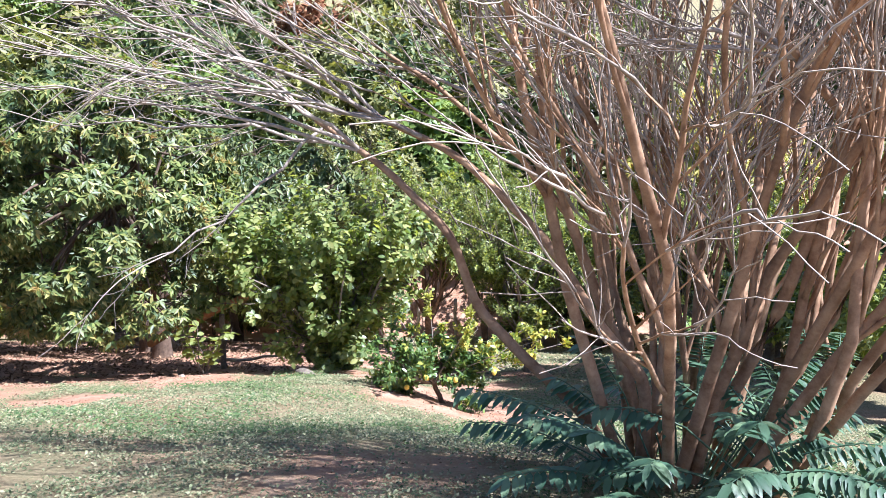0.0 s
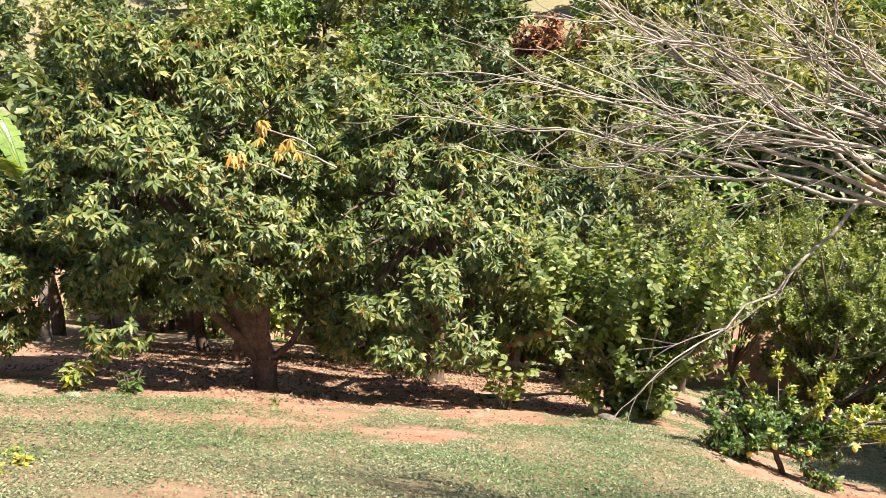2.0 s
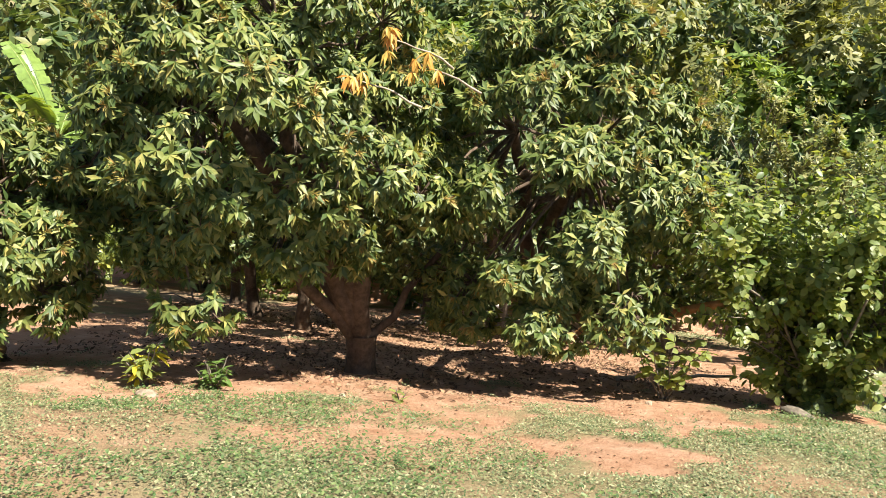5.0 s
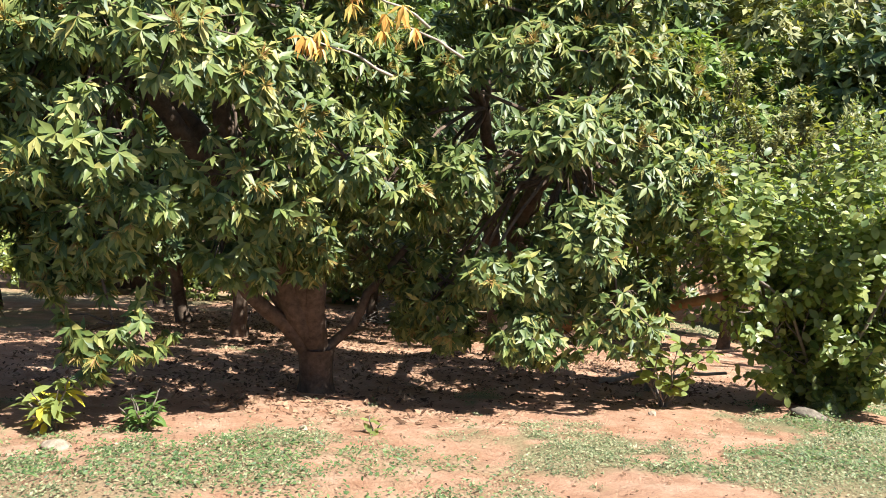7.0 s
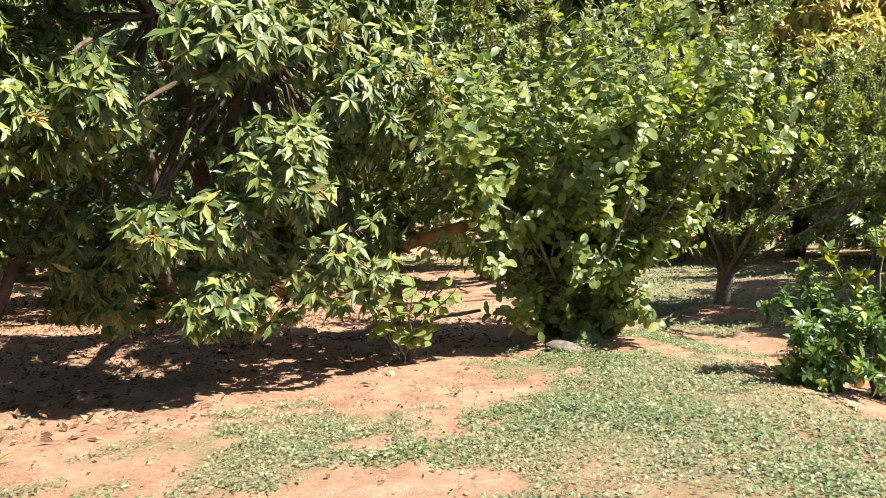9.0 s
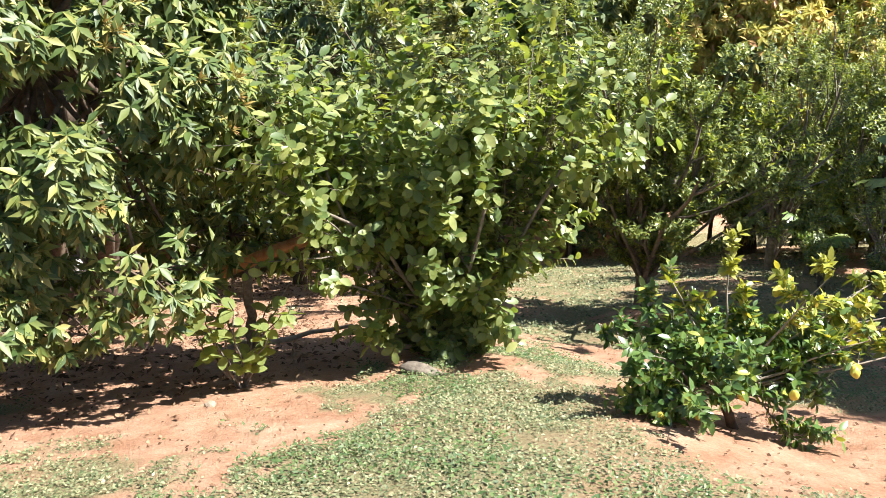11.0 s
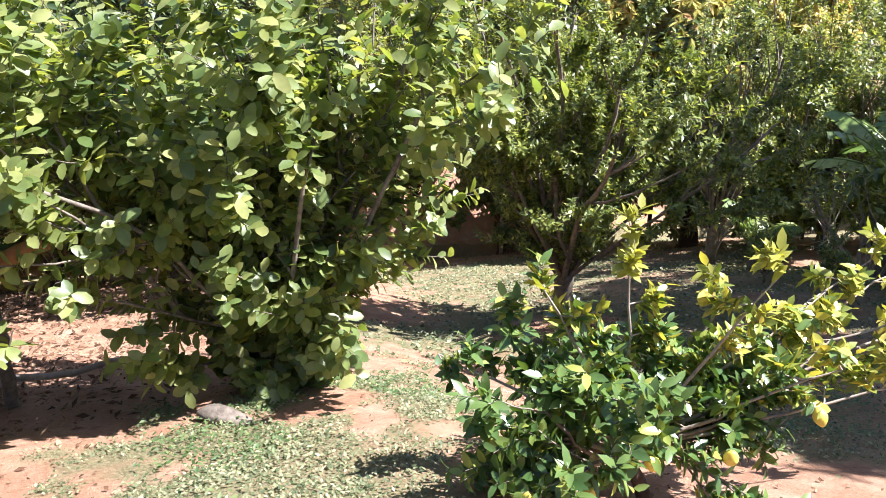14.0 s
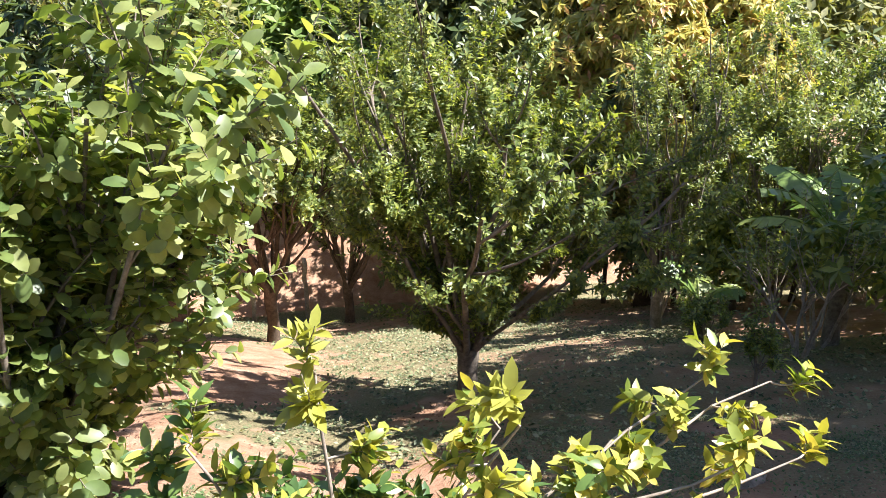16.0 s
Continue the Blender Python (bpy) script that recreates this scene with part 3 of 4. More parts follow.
def lemon_tree(seed, place):
    rng = np.random.default_rng(seed)
    base = (place[0], place[1], float(land(*place)) - 0.03)
    t = thing("lemon_tree", base, "low spreading lemon tree with yellowing leaves and ripe lemons", "tree")
    w = Wood()
    top = np.array([-0.1, 0.03, 0.3])
    w.tube(bend(rng, (0.05, 0, -0.08), top, 0, 6, 0.05), np.linspace(0.042, 0.032, 6), 8)
    part("trunk", w.mesh("trunk", BARK), t)
    tips = []
    for i in range(18):
        a = 2.4 * i + rng.uniform(-0.3, 0.3)
        tilt = radians(rng.uniform(42, 88))
        d = (1.1 * math.cos(a) * math.sin(tilt) - 0.12, 0.75 * math.sin(a) * math.sin(tilt), math.cos(tilt))
        w = Wood()
        grow(rng, w, top, d, 0.72 * rng.uniform(0.7, 1.1), 0.016, 2, tips, (3, 5), 40, 0.12, 0.0, 0.5, 5, 0.25, 0.0025)
        part("branch", w.mesh("branch", BARK_GREY), t)
    # long shoots: low leafy ones, and yellow ones that stand out above
    for target in ((-1.0, 0.25, 0.85), (-0.95, -0.15, 0.65), (-0.7, 0.3, 0.95), (-0.55, 0.1, 1.2), (-0.15, 0.15, 1.38), (0.42, -0.15, 1.3), (0.5, 0.3, 1.0), (0.95, 0.2, 1.0), (1.3, 0.0, 0.95), (1.6, 0.1, 0.85), (1.65, 0.4, 1.0), (1.35, 0.4, 1.05), (1.1, -0.3, 0.75), (0.75, -0.25, 0.85)):
        w = Wood()
        p = bend(rng, top, target, 0.05, 8, 0.03)
        w.tube(p, np.linspace(0.013, 0.004, 8), 5)
        for k in (2, 3, 4, 5, 6, 7):
            grow(rng, w, p[k], unit(rng.normal(0, 1, 3) + [0, 0, 0.5]), 0.16, 0.005, 1, tips, (2, 4), 45, 0.12, 0.05, 0.6, 4, 0.3, 0.002)
        part("branch", w.mesh("branch", BARK_PALE), t)
    P, A = np.array([p for p, _ in tips]), np.array([d for _, d in tips])
    yellow = (P[:, 2] + 0.3 * P[:, 0] + rng.normal(0, 0.12, len(P))) > 0.98
    green_m = [leaf_mesh("leaf", 0.09, 0.042, CITRUS, c) for c in (0.1, 0.2, 0.3)]
    yellow_m = [leaf_mesh("leaf", 0.09, 0.042, CITRUS_YELLOW, c) for c in (0.1, 0.22)]
    near = np.argsort(-P[:, 2] + 0.4 * P[:, 1])
    for pick, meshes, mat, keep in ((~yellow, green_m, CITRUS, 25), (yellow, yellow_m, CITRUS_YELLOW, 25)):
        ids = [i for i in near if pick[i]]
        for i in ids[:keep]:
            az = rng.uniform(0, 6.28) + np.arange(5) * 2.4
            side = unit(np.cross(A[i], [0.1, 0.2, 0.9]))
            up = np.cross(side, A[i])
            D = unit(side[None] * np.cos(az)[:, None] + up[None] * np.sin(az)[:, None] + A[i] * 0.7 + [0, 0, 0.15])
            leaf_parts(rng, t, P[i] - A[i] * 0.1 * rng.random((5, 1)), D, meshes)
        rest = ids[keep:]
        if rest:
            v, f = whorls(rng, P[rest], A[rest], 6, 0.088, 0.042, (30, 80), 0.1, 0.18, 2, 0.12)
            part("foliage", raw_mesh("foliage", v, f, mat), t, kind="stuff")
    bm = bmesh.new()
    bmesh.ops.create_uvsphere(bm, u_segments=16, v_segments=10, radius=0.034)
    for v in bm.verts:
        s = abs(v.co.z) / 0.034
        v.co.z *= 1.18 + 0.28 * s ** 6
    for f in bm.faces:
        f.smooth = True
    lm = bpy.data.meshes.new("lemon")
    bm.to_mesh(lm)
    lm.materials.append(LEMON)
    fruit = [(-0.42, 0.38, 1.14), (0.5, 0.1, 1.02), (-0.35, -0.42, 0.42), (-0.2, -0.5, 0.36), (0.35, -0.45, 0.5), (1.0, 0.2, 0.8), (1.35, 0.1, 0.62), (0.75, -0.3, 0.72), (0.2, 0.3, 1.05), (-0.75, -0.3, 0.5), (1.2, -0.2, 0.9)]
    for i, c in enumerate(fruit):
        j = int(np.argmin(np.linalg.norm(P - np.array(c), axis=1)))
        ob = part("lemon", lm, t)
        ob.location = P[j] - [0, 0, 0.04]
        ob.rotation_euler = (rng.normal(0, 0.4), rng.normal(0, 0.4), 0)
    return t


LEMON, _nt, _b = shader("lemon_peel", 0.45, 0.4)
_nt.links.new(ramp(_nt, [(0.2, (0.55, 0.42, 0.06)), (0.8, (0.75, 0.6, 0.1))], noise_node(_nt, 30.0)), _b.inputs["Base Color"])
bump(_nt, _b, noise_node(_nt, 300.0, 2.0), 0.15, 0.002)
lemon_tree(32, (-0.02, 10.05))


# the leafless shrub and the pinnate bush at its foot
def bare_shrub(seed, place):
    rng = np.random.default_rng(seed)
    base = (place[0], place[1], float(land(*place)) - 0.03)
    t = thing("bare_shrub", base, "leafless shrub with many stout tan stems and pale twigs", "shrub")
    for i in range(24):
        a = 2.4 * i + rng.uniform(-0.3, 0.3)
        rad = 0.42 * math.sqrt((i + 0.5) / 24)
        tilt = radians(4 + 25 * math.sqrt(i / 24) * rng.uniform(0.6, 1.2))
        d = (math.cos(a) * math.sin(tilt) + 0.1, math.sin(a) * math.sin(tilt), math.cos(tilt))
        w, tips = Wood(), []
        grow(rng, w, (0.1 + rad * math.cos(a) * 1.2, rad * math.sin(a) * 0.8, -0.1), d, rng.uniform(2.6, 3.6), rng.uniform(0.024, 0.048), 2, tips, (4, 6), 24, 0.09, 0.03, 0.5, 8, 0.25, 0.004)
        stem = part("stem", w.mesh("stem", BARK_TAN), t)
        w2 = Wood()
        for p, dd in tips:
            grow(rng, w2, p, dd, rng.uniform(0.4, 0.9), 0.007, 1, [], (3, 4), 32, 0.12, 0.02, 0.6, 4, 0.15, 0.0025)
        part("twig", w2.mesh("twig", BARK_PALE), stem, kind="stuff")
    # boughs that arch out over the lawn, each with the ends of its long twigs
    for line, ends in (
        (((-0.65, 0.0, 0.45), (-1.0, 0.1, 0.75), (-1.3, 0.2, 1.05), (-1.45, 0.2, 1.5), (-1.85, 0.45, 1.85), (-2.3, 0.75, 2.1)), ((-4.2, 0.6, 2.6), (-4.4, 0.9, 2.3), (-3.6, 0.4, 2.9), (-4.0, 1.2, 2.0), (-3.2, 0.9, 2.75))),
        (((-0.35, -0.2, 0.75), (-0.65, -0.2, 1.1), (-0.9, 0.0, 1.5), (-1.4, 0.3, 1.95), (-2.0, 0.5, 2.2)), ((-3.6, -0.3, 2.9), (-3.4, 0.2, 2.5), (-2.9, -0.2, 3.0), (-3.5, 0.7, 2.35), (-2.8, 0.6, 2.8))),
        (((-0.2, 0.0, 1.0), (-0.4, 0.1, 1.7), (-0.75, 0.2, 2.3)), ((-2.6, 0.6, 3.2), (-3.0, 0.5, 2.8), (-2.2, 0.2, 3.6), (-1.7, 0.5, 3.4))),
        (((0.3, -0.3, 1.2), (0.5, -0.4, 2.2), (0.1, -0.45, 2.62)), ((-0.9, -0.4, 2.6), (-1.5, -0.3, 2.9), (-0.7, -0.2, 3.2))),
    ):
        w = Wood()
        p = np.array([(-0.2 + 0.3 * line[0][0], 0.3 * line[0][1], -0.05), *line])
        k = np.linspace(0, len(p) - 1, 4 * len(p))
        p = np.stack([np.interp(k, np.arange(len(p)), p[:, c]) for c in range(3)], 1)
        p[1:-1] = 0.25 * p[:-2] + 0.5 * p[1:-1] + 0.25 * p[2:]
        w.tube(p, np.linspace(0.042, 0.018, len(p)), 7)
        bough = part("bough", w.mesh("bough", BARK_TAN), t)
        w = Wood()
        for e in ends:
            q = bend(rng, p[-1 - int(rng.integers(0, 4))], e, 0.06, 10, 0.03)
            w.tube(q, np.linspace(0.014, 0.004, 10), 5)
            for k in range(2, 10):
                for _ in range(1 + k % 2):
                    dd = unit(unit(q[min(k, 8) + 1] - q[min(k, 8)]) + rng.normal(0, 0.3, 3))
                    grow(rng, w, q[k], dd, rng.uniform(0.3, 0.7), 0.005, 1, [], (2, 4), 28, 0.1, 0.0, 0.6, 4, 0.2, 0.0022)
        part("twig", w.mesh("twig", BARK_PALE), bough, kind="stuff")
    w = Wood()
    q = bend(rng, (-2.25, 0.7, 2.05), (-3.25, -0.2, 1.35), -0.1, 10, 0.03)
    w.tube(q, np.linspace(0.012, 0.003, 10), 5)
    for k in range(4, 10):
        grow(rng, w, q[k], unit(unit(q[min(k, 8) + 1] - q[min(k, 8)]) + rng.normal(0, 0.35, 3)), rng.uniform(0.2, 0.45), 0.004, 1, [], (1, 3), 30, 0.12, -0.02, 0.6, 4, 0.3, 0.002)
    part("hanging_twig", w.mesh("hanging_twig", BARK_PALE), t)
    return t


bare_shrub(30, (1.5, 4.35))


def pinnate_bush(seed, place, fronds, size, label):
    """A low bush of arching fronds, each with paired leaflets."""
    rng = np.random.default_rng(seed)
    base = (place[0], place[1], float(land(*place)) - 0.03)
    t = thing("pinnate_bush", base, label, "shrub")
    for i in range(fronds):
        a = 2.4 * i + rng.uniform(-0.4, 0.4)
        tilt = radians(20 + 60 * (i + 0.5) / fronds)
        d0 = np.array([math.cos(a) * math.sin(tilt), math.sin(a) * math.sin(tilt), math.cos(tilt)])
        h = rng.uniform(0.35, 0.85) * size
        start = d0 * h + np.array([0.25 * size * math.cos(a), 0.25 * size * math.sin(a), 0])
        end = start + np.array([d0[0], d0[1], d0[2] * 0.6 - 0.2]) * rng.uniform(0.55, 0.85) * size
        q = bend(rng, start, end, 0.14, 13, 0.01)
        w = Wood()
        w.tube(np.concatenate([[[start[0] * 0.3, start[1] * 0.3, -0.02]], q]), np.concatenate([[0.008], np.linspace(0.006, 0.0025, 13)]), 4)
        frond = part("frond", w.mesh("frond", PINNATE), t)
        tang = unit(np.gradient(q, axis=0))
        side = unit(np.cross(tang, [0, 0, 1.0]))
        P = np.concatenate([q[2:], q[2:], q[-1:]])
        D = np.concatenate([side[2:] + tang[2:] * 0.55, -side[2:] + tang[2:] * 0.55, tang[-1:]]) + [0, 0, -0.35] + rng.normal(0, 0.1, (len(P), 3))
        L = 0.15 * size * rng.uniform(0.8, 1.15, len(P))
        v, f = blades(P, D, np.tile([[0, 0, 1.0]], (len(P), 1)), L, L * 0.36, 0.2, 2)
        part("leaflet", raw_mesh("leaflet", v, f, PINNATE), frond, kind="stuff")
    return t


pinnate_bush(71, (1.35, 3.95), 44, 0.85, "blue-green bush of drooping pinnate fronds under the shrub")
pinnate_bush(72, (2.05, 3.85), 34, 0.85, "blue-green bush of drooping pinnate fronds beside the shrub")


# seedlings and low plants
def seedling(seed, place, h, n, leaf, width, mats, label, lean=(0, 0), name="seedling"):
    rng = np.random.default_rng(seed)
    base = (place[0], place[1], float(land(*place)) - 0.02)
    t = thing(name, base, label, "plant")
    meshes = [leaf_mesh("leaf", leaf, width, m, c, 3 if width > leaf * 0.5 else 2) for m in mats for c in (0.12, 0.28)]
    shoots = max(3, n // 12)
    for i in range(shoots):
        a = 2.4 * i
        end = np.array([lean[0] + math.cos(a) * h * 0.42, lean[1] + math.sin(a) * h * 0.38, h * rng.uniform(0.45, 1.0)])
        q = bend(rng, (0, 0, -0.03), end, 0.1, 9, 0.05)
        w = Wood()
        w.tube(q, np.linspace(0.012, 0.004, 9), 5)
        part("stem", w.mesh("stem", BARK_GREY), t)
        k = n // shoots
        j = rng.uniform(2.5, 8, k)
        P = q[j.astype(int)]
        az = np.arange(k) * 2.4 + rng.uniform(0, 6)
        D = np.stack([np.cos(az), np.sin(az), rng.uniform(-0.3, 0.6, k)], 1)
        leaf_parts(rng, t, P, D, meshes)
    return t


seedling(81, (-3.7, 11.5), 1.15, 130, 0.15, 0.1, [BROAD], "knee-high seedling with broad grey-green leaves on red soil")
seedling(82, (-8.75, 8.55), 0.5, 72, 0.18, 0.06, [YELLOW, BROAD, BROAD], "low seedling with yellow-green top leaves")
seedling(83, (-8.1, 8.75), 0.42, 84, 0.13, 0.045, [CITRUS], "low dark green seedling at the lawn edge")
seedling(84, (-6.35, 9.3), 0.16, 10, 0.12, 0.05, [BROAD], "tiny green seedling in the soil")
for i, (x, y) in enumerate([(-6.75, 4.45), (-6.3, 4.3), (-6.95, 4.9), (-6.1, 4.75), (-6.6, 4.75), (-7.1, 4.5), (-6.0, 4.4), (-6.45, 5.05)]):
    seedling(90 + i, (x, y), 0.12, 60, 0.055, 0.028, [YELLOW, YELLOW, SMALL], "low clump of yellow leaves in the lawn", name="yellow_plant")


def banana_plant(seed, place, h, leaves, length, label, lit=BANANA, out=0.8):
    """A banana: a sheathed stem and arching split blades, each with its midrib."""
    rng = np.random.default_rng(seed)
    base = (place[0], place[1], float(land(*place)) - 0.03)
    t = thing("banana_plant", base, label, "plant")
    w = Wood()
    w.tube(bend(rng, (0, 0, -0.05), (0, 0, h), 0, 7, 0.02), np.linspace(0.13, 0.07, 7), 10)
    part("stem", w.mesh("stem", BARK_GREY), t)
    for i in range(leaves):
        a = 2.4 * i + rng.uniform(-0.3, 0.3)
        up = rng.uniform(0.5, 1.5)
        end = np.array([math.cos(a), math.sin(a), 0]) * length * out + np.array([0, 0, h + length * (up - 0.65)])
        q = bend(rng, (0, 0, h - 0.1), end, 0.28, 15, 0.0)
        w = Wood()
        w.tube(q, np.linspace(0.025, 0.005, 15), 5)
        rib = part("midrib", w.mesh("midrib", lit), t)
        tang = unit(np.gradient(q, axis=0))
        side = unit(np.cross(tang, [0, 0, 1.0]))
        s = np.linspace(0, 1, 15)
        half = 0.26 * np.clip(np.sin(np.pi * np.clip((s - 0.12) / 0.9, 0, 1)), 0, 1) ** 0.5
        V, F = [], []
        for sgn in (-1, 1):
            for j in range(2, 14):
                wob = rng.uniform(0.8, 1.1)
                drop = np.array([0, 0, -0.35 * half[j] * rng.uniform(0.3, 1.6)])
                b = len(V)
                V += [q[j], q[j + 1] if j < 14 else q[j], q[j] + (q[j + 1] - q[j]) * 0.96 + sgn * side[j] * half[j] * wob + drop + tang[j] * 0.05, q[j] + sgn * side[j] * half[j] * wob + drop + tang[j] * 0.05]
                F.append((b, b + 1, b + 2, b + 3))
        part("blade", raw_mesh("blade", np.array(V), np.array(F), lit), rib)
    return t


banana_plant(101, (-15.4, 15.8), 3.7, 12, 2.3, "banana plant with bright upright leaves behind the mangos", out=0.4)
banana_plant(102, (7.4, 16.9), 1.6, 9, 1.8, "banana plant with drooping shaded leaves at the lawn edge")
banana_plant(103, (8.6, 18.2), 1.9, 8, 1.7, "banana plant with drooping shaded leaves at the lawn edge")
banana_plant(104, (6.3, 18.6), 0.7, 6, 0.8, "young banana plant with fresh leaves in shade")


# wood, stones and rubbish on the ground
def stick_thing(seed, name, line, r0, r1, mat, label, category, sides=9):
    rng = np.random.default_rng(seed)
    a = Vector(line[0])
    t = thing(name, a, label, category)
    w = Wood()
    pts = bend(rng, (0, 0, 0), np.array(line[1]) - np.array(line[0]), 0.02, 8, 0.03)
    w.tube(np.concatenate([pts[:1], pts, pts[-1:]]), np.concatenate([[0.003], np.linspace(r0, r1, 8), [0.003]]), sides)
    part("shaft", w.mesh("shaft", mat), t)
    return t


def on_land(x, y, dz=0.0):
    return (x, y, float(land(x, y)) + dz)


stick_thing(111, "leaning_log", ((-5.3, 13.56, -4.07), (-3.05, 12.13, -2.64)), 0.075, 0.055, LOGWOOD, "orange-brown log leaning in the fork of a tree", "log")
stick_thing(112, "prop_post", (on_land(-3.72, 12.6, -0.1), on_land(-3.68, 12.58, 0.98)), 0.05, 0.045, BARK_GREY, "grey wooden prop post under the log", "post")
stick_thing(113, "fallen_branch", (on_land(-4.3, 13.0, 0.03), on_land(-2.7, 13.2, 0.3)), 0.035, 0.02, BARK_PALE, "pale fallen branch beside the log", "branch")
for x, y, h in ((0.44, 28.0, 1.9), (-0.9, 27.3, 1.7), (-7.0, 19.4, 1.5), (-8.0, 21.3, 1.4), (4.2, 27.2, 1.6)):
    stick_thing(int(120 + 3 * x + y), "fence_post", (on_land(x, y, -0.1), on_land(x + 0.02, y, h)), 0.06, 0.055, BARK_PALE, "weathered wooden fence post in red soil", "post")


def stone(seed, place, size, mat, label, name="stone"):
    rng = np.random.default_rng(seed)
    bm = bmesh.new()
    bmesh.ops.create_icosphere(bm, subdivisions=3, radius=1.0)
    for v in bm.verts:
        k = 1 + 0.28 * noise.noise(v.co * 1.3 + Vector((seed, 0, 0))) + 0.1 * noise.noise(v.co * 4)
        v.co = Vector((v.co.x * size[0], v.co.y * size[1], v.co.z * size[2])) * k
    for f in bm.faces:
        f.smooth = True
    me = bpy.data.meshes.new(name)
    bm.to_mesh(me)
    me.materials.append(mat)
    ob = new(name, me)
    ob.location = on_land(place[0], place[1], size[2] * 0.3)
    ob.rotation_euler = (0, 0, rng.uniform(0, 6))
    return tagged(ob, label, "stone")


stone(1, (-8.36, 8.05), (0.11, 0.07, 0.05), STONE, "pale flat stone at the edge of the lawn")
stone(2, (-3.87, 10.95), (0.045, 0.04, 0.035), STONE, "small white stone on red soil")
stone(3, (-6.95, 9.25), (0.035, 0.035, 0.03), STONE, "small white stone under the mango")
stone(4, (-2.15, 11.6), (0.2, 0.08, 0.07), BARK_GREY, "weathered grey stump lying by the broadleaf tree", "tree_stump")
stone(5, (-6.3, 5.3), (0.04, 0.035, 0.025), STONE, "tan stone in the lawn")
stone(6, (-4.4, 6.6), (0.035, 0.03, 0.02), STONE, "tan stone in the lawn")
stone(7, (2.9, 12.2), (0.16, 0.12, 0.06), STONE, "grey stone on the shaded soil")


def crumpled_bag(place, label):
    bm = bmesh.new()
    bmesh.ops.create_icosphere(bm, subdivisions=3, radius=1.0)
    for v in bm.verts:
        k = 1 + 0.35 * noise.noise(v.co * 2.3) + 0.15 * noise.noise(v.co * 6)
        v.co = Vector((v.co.x * 0.1, v.co.y * 0.06, v.co.z * 0.2)) * k
    me = bpy.data.meshes.new("plastic_bag")
    bm.to_mesh(me)
    me.materials.append(BAG)
    ob = new("plastic_bag", me)
    ob.location = place
    tagged(ob, label, "bag")


BAG, _nt, _b = shader("white_plastic", 0.5, 0.4)
_nt.links.new(ramp(_nt, [(0.3, (0.6, 0.58, 0.54)), (0.7, (0.82, 0.81, 0.78))], noise_node(_nt, 12.0)), _b.inputs["Base Color"])
crumpled_bag(on_land(-7.05, 18.25, 0.75), "crumpled white plastic bag tied to a trunk")

# heap of dry brushwood
rng = np.random.default_rng(130)
w = Wood()
for i in range(260):
    a, r = rng.uniform(0, 6.28), 1.25 * math.sqrt(rng.random())
    c = np.array([math.cos(a) * r, math.sin(a) * r * 0.8, 0.75 * (1 - (r / 1.3) ** 2) * rng.random()])
    d = unit(np.array([rng.normal(), rng.normal(), rng.normal(0, 0.35)])) * rng.uniform(0.25, 0.8)
    w.tube(bend(rng, c - d, c + d, 0.08, 5, 0.05), np.array([0.4, 1, 1, 0.8, 0.3]) * rng.uniform(0.006, 0.016), 4)
heap = thing("brush_heap", on_land(-8.3, 21.0, 0.1), "heap of dry tan brushwood behind the mangos", "brushwood")
part("brushwood", w.mesh("brushwood", BARK_PALE), heap, kind="stuff")


# far trees and thickets on the opposite slope
def far_tree(seed, h, w, mat, label, n=560, leaf=0.44, name="far_tree", low=0.46):
    rng = np.random.default_rng(seed)
    t = thing(name, (0, 0, 0), label, "tree" if name == "far_tree" else "bush", "trees on the opposite slope" if name == "far_tree" else "thicket bushes")
    wd = Wood()
    wd.tube(bend(rng, (0, 0, -0.3), (0, 0, h * 0.6), 0, 6, 0.03), np.linspace(0.2, 0.08, 6) * (1 if name == "far_tree" else 0.4), 7)
    part("trunk", wd.mesh("trunk", BARK), t)
    lumps = dome(rng, 26, -0.5) * np.array([w, w, h * 0.46]) * rng.uniform(0.4, 1.0, (26, 1)) + np.array([0, 0, h * low])
    r = rng.uniform(0.22, 0.42, 26) * w
    j = rng.integers(0, 26, n)
    d = unit(rng.normal(0, 1, (n, 3)))
    P = lumps[j] + d * (r[j] * rng.uniform(0.6, 1.05, n))[:, None]
    P[:, 2] = np.maximum(P[:, 2], 0.1)
    v, f = whorls(rng, P, d + np.array([0, 0, 0.5]), 7, leaf, leaf * 0.45, (40, 100), 0.3, 0.1, 0)
    part("crown", raw_mesh("crown", v, f, mat), t, kind="stuff")
    return t


def scatter_copies(kinds, spots, seed):
    rng = np.random.default_rng(seed)
    used = set()
    for x, y, k in spots:
        m = pose(x, y, float(land(x, y)), 0, 0, float(rng.uniform(0, 360)))
        if k in used:
            copy_thing(kinds[k], m)
        else:
            kinds[k].matrix_basis = m
            used.add(k)


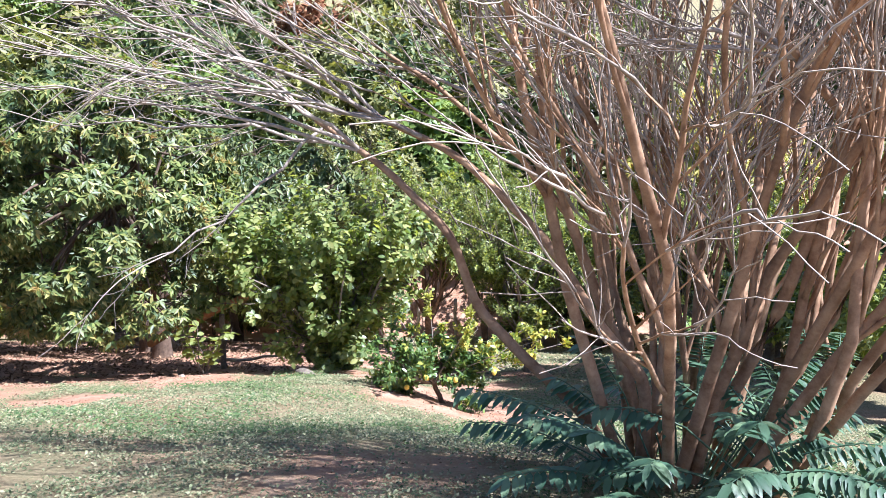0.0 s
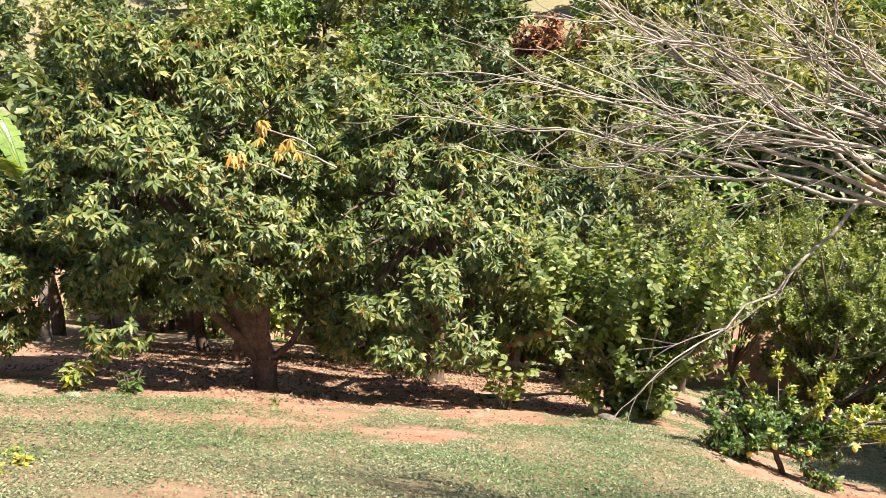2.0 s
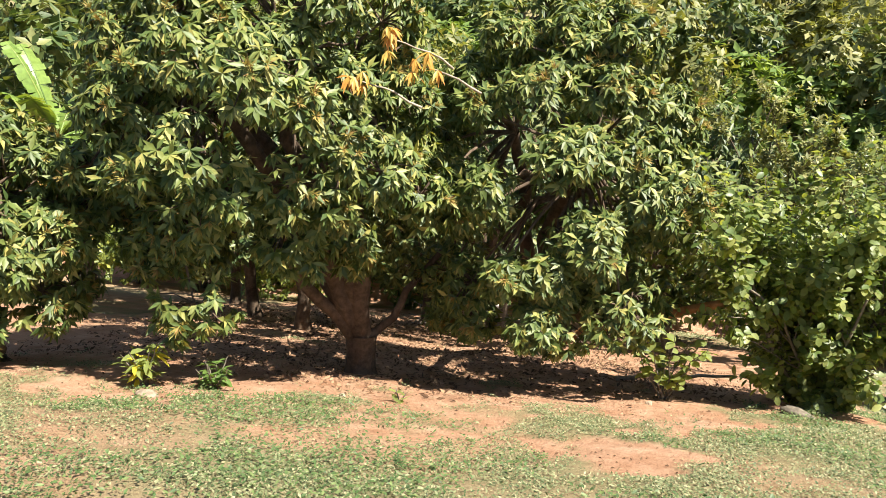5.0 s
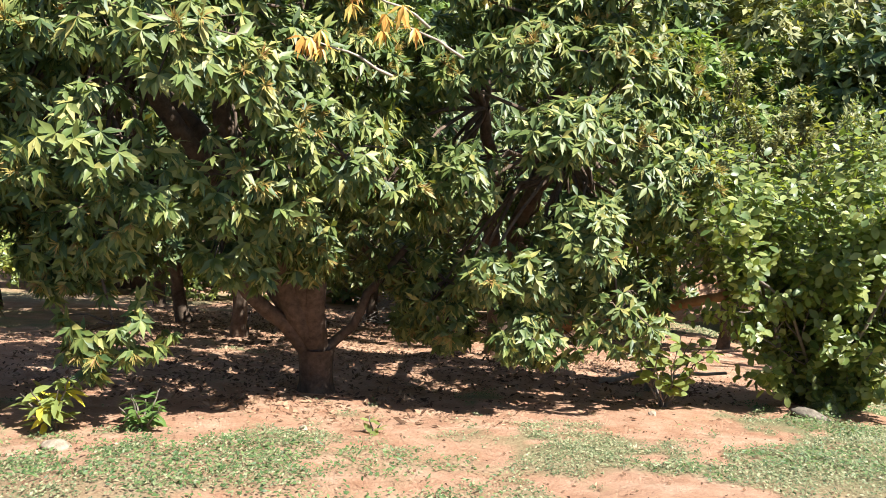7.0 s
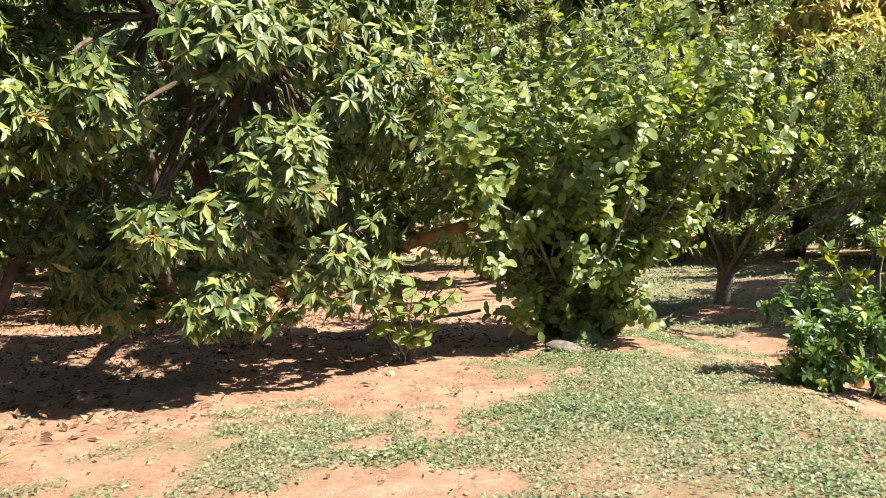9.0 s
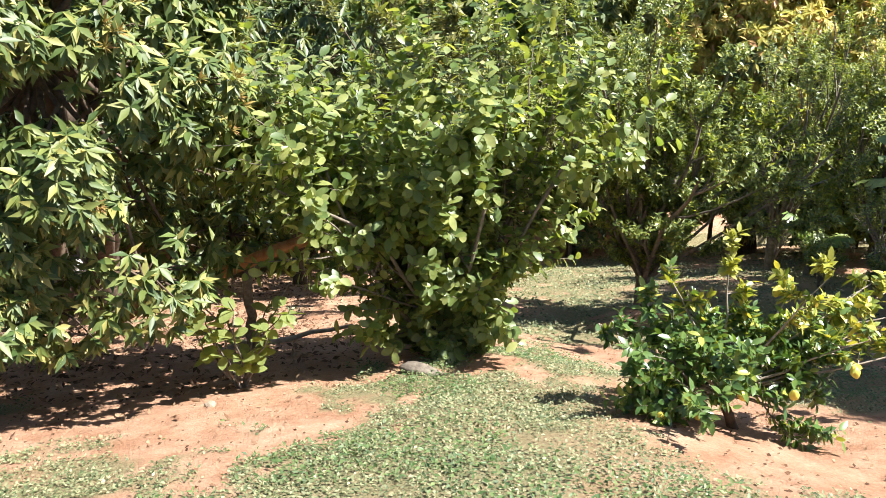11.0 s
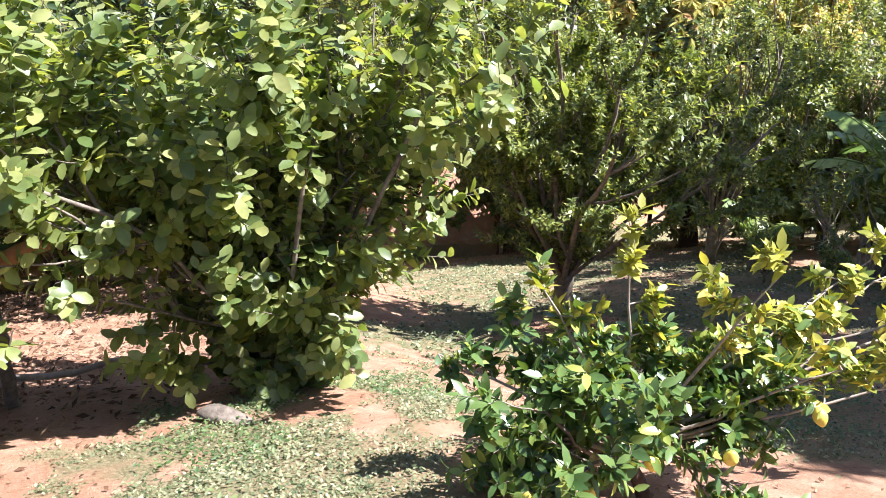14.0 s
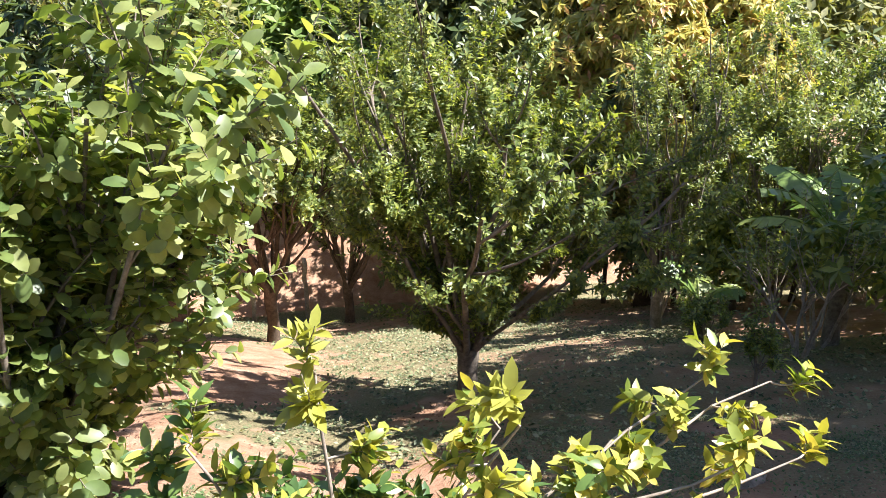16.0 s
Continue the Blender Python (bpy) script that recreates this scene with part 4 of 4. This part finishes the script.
FAR = [far_tree(51, 7.5, 3.0, MANGO_FAR, "dark green tree on the far slope"), far_tree(52, 6.5, 3.2, BRIGHT, "bright green leafy tree on the far slope"), far_tree(53, 8.5, 2.8, OLIVE, "dull olive tree on the far slope"), far_tree(54, 7.0, 2.4, BROWN, "reddish brown tree with dead leaves")]
rng = np.random.default_rng(60)
spots = [(17.5, 31.5, 2), (20.5, 36.0, 1), (-10.5, 36.0, 1), (-7.4, 45.0, 3), (-5.2, 43.0, 3), (17.0, 26.0, 0), (3.0, 35.0, 2), (-1.5, 36.0, 0), (-16.0, 34.0, 0), (-20.0, 28.0, 0), (7.0, 34.0, 2), (13.5, 19.5, 0), (-17.0, 18.0, 0), (-18.5, 11.0, 0), (-4.5, 33.5, 2), (0.8, 33.5, 1), (5.2, 33.0, 0), (9.5, 33.5, 2), (14.0, 31.0, 2), (-8.0, 32.0, 0), (-12.5, 31.5, 2), (-20.0, 35.0, 2), (-24.0, 33.0, 0), (-27.0, 38.0, 2), (-31.0, 36.0, 0), (-23.0, 40.0, 1), (-34.0, 42.0, 2), (-29.0, 30.0, 0), (-9.0, 38.5, 0), (-16.5, 37.0, 2), (-13.5, 40.0, 0), (-4.5, 39.0, 2), (-25.0, 58.0, 0), (-21.0, 55.0, 2), (-29.0, 60.0, 2), (-17.0, 60.0, 0)]
for gy_ in np.arange(39, 82, 7.0):
    for gx_ in np.arange(-40, 46, 7.0):
        x, y = gx_ + rng.uniform(-2.8, 2.8), gy_ + rng.uniform(-2.8, 2.8)
        if not (16 < x < 26 and y < 80) and math.hypot(x + 7, y - 45) > 4:
            spots.append((x, y, int(rng.choice([0, 0, 1, 2, 2, 2]))))
scatter_copies(FAR, spots, 61)
BUSH = [far_tree(55, 3.4, 1.7, MANGO_FAR, "dark shaded bush at the foot of the slope", 480, 0.3, "thicket_bush", 0.5), far_tree(56, 2.8, 1.6, SMALL, "leafy green bush at the foot of the slope", 520, 0.22, "thicket_bush", 0.5), far_tree(57, 3.8, 1.6, OLIVE, "dry olive bush at the foot of the slope", 480, 0.25, "thicket_bush", 0.5)]
spots = []
for x in np.arange(-22, -1.6, 1.7):
    spots.append((x + rng.uniform(-0.5, 0.5), 25.2 + rng.uniform(-0.9, 0.9), int(rng.choice([0, 0, 1, 2]))))
    spots.append((x + rng.uniform(-0.5, 0.5), 29.0 + rng.uniform(-0.9, 0.9), int(rng.choice([0, 0, 2]))))
for x in np.arange(4.6, 16, 1.6):
    spots.append((x + rng.uniform(-0.4, 0.4), 27.6 + rng.uniform(-0.5, 0.8) - max(0, x - 6) * 0.8, int(rng.choice([0, 1, 2]))))
for x in np.arange(-3.5, 13, 1.9):
    spots.append((x + rng.uniform(-0.5, 0.5), 31.2 + rng.uniform(-0.3, 0.9), int(rng.choice([0, 1, 1, 2]))))
for x, y in ((9.6, 17.2), (10.6, 19.0), (8.9, 21.6), (11.0, 22.5), (7.9, 15.6)):
    spots.append((x, y, 1))
scatter_copies(BUSH, spots, 62)


# ---- ground cover ----
def sprinkle(seed, n, box, want, length, width, mat, name, label, lift, category):
    """Small loose leaves over the ground where want() allows them, as one stuff object."""
    rng = np.random.default_rng(seed)
    x, y = rng.uniform(box[0], box[1], n), rng.uniform(box[2], box[3], n)
    keep = rng.random(n) < want(x, y)
    x, y = x[keep], y[keep]
    P = np.stack([x, y, land(x, y) + rng.uniform(0.002, lift, len(x))], 1)
    a = rng.uniform(0, 6.28, len(x))
    D = np.stack([np.cos(a), np.sin(a), rng.uniform(-0.15, 0.7, len(x))], 1)
    N = np.array([[0, 0, 1.0]]) + rng.normal(0, 0.35, (len(x), 3))
    L = length * rng.uniform(0.55, 1.3, len(x))
    v, f = blades(P, D, N, L, L * width / length, 0.15, 0)
    ob = new(name, raw_mesh(name, v, f, mat))
    tagged(ob, label, category, kind="stuff")


def lush(x, y):
    return np.clip((cover(x, y) - 0.3) * 1.8, 0, 1) * np.clip(1.9 * soft_noise(x, y, 2.6, 31) * (0.4 + 0.9 * soft_noise(x, y, 8.0, 34)) - 0.12, 0, 1)


def weedy(x, y):
    return np.clip((soft_noise(x, y, 1.1, 32) - 0.55) * 5, 0, 1) * np.clip((cover(x, y) - 0.25) * 3, 0, 1)


def bare(x, y):
    return np.clip(0.75 - cover(x, y), 0, 1) * (0.3 + 0.7 * soft_noise(x, y, 1.3, 33))


# densest under the mango crowns: fallen leaves that also darken the floor as shade
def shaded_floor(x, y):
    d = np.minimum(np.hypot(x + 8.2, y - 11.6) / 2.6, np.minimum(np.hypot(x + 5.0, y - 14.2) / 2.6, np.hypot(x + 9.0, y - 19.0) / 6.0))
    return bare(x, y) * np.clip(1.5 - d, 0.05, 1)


sprinkle(141, 560000, (-11, 5, 3.2, 14), lush, 0.025, 0.014, COVER, "creeping_lawn", "pale green creeping ground cover with gaps of soil", 0.035, "lawn")
sprinkle(142, 70000, (-6, 10, 13, 28.3), lush, 0.06, 0.035, COVER, "creeping_lawn", "pale green ground cover in the lower orchard", 0.03, "lawn")
sprinkle(143, 130000, (-11, 5, 3.2, 13), weedy, 0.036, 0.017, WEED, "weeds", "patches of greener weeds in the lawn", 0.06, "weeds")
sprinkle(144, 40000, (-14, -2.6, 9.6, 24), shaded_floor, 0.085, 0.035, LITTER, "leaf_litter", "dry fallen leaves on red soil, darkened to deepen the mango shade", 0.015, "litter")
sprinkle(145, 30000, (-12, 6, 4, 16), bare, 0.03, 0.022, LITTER, "soil_crumbs", "small crumbs of soil and leaf bits", 0.012, "soil")
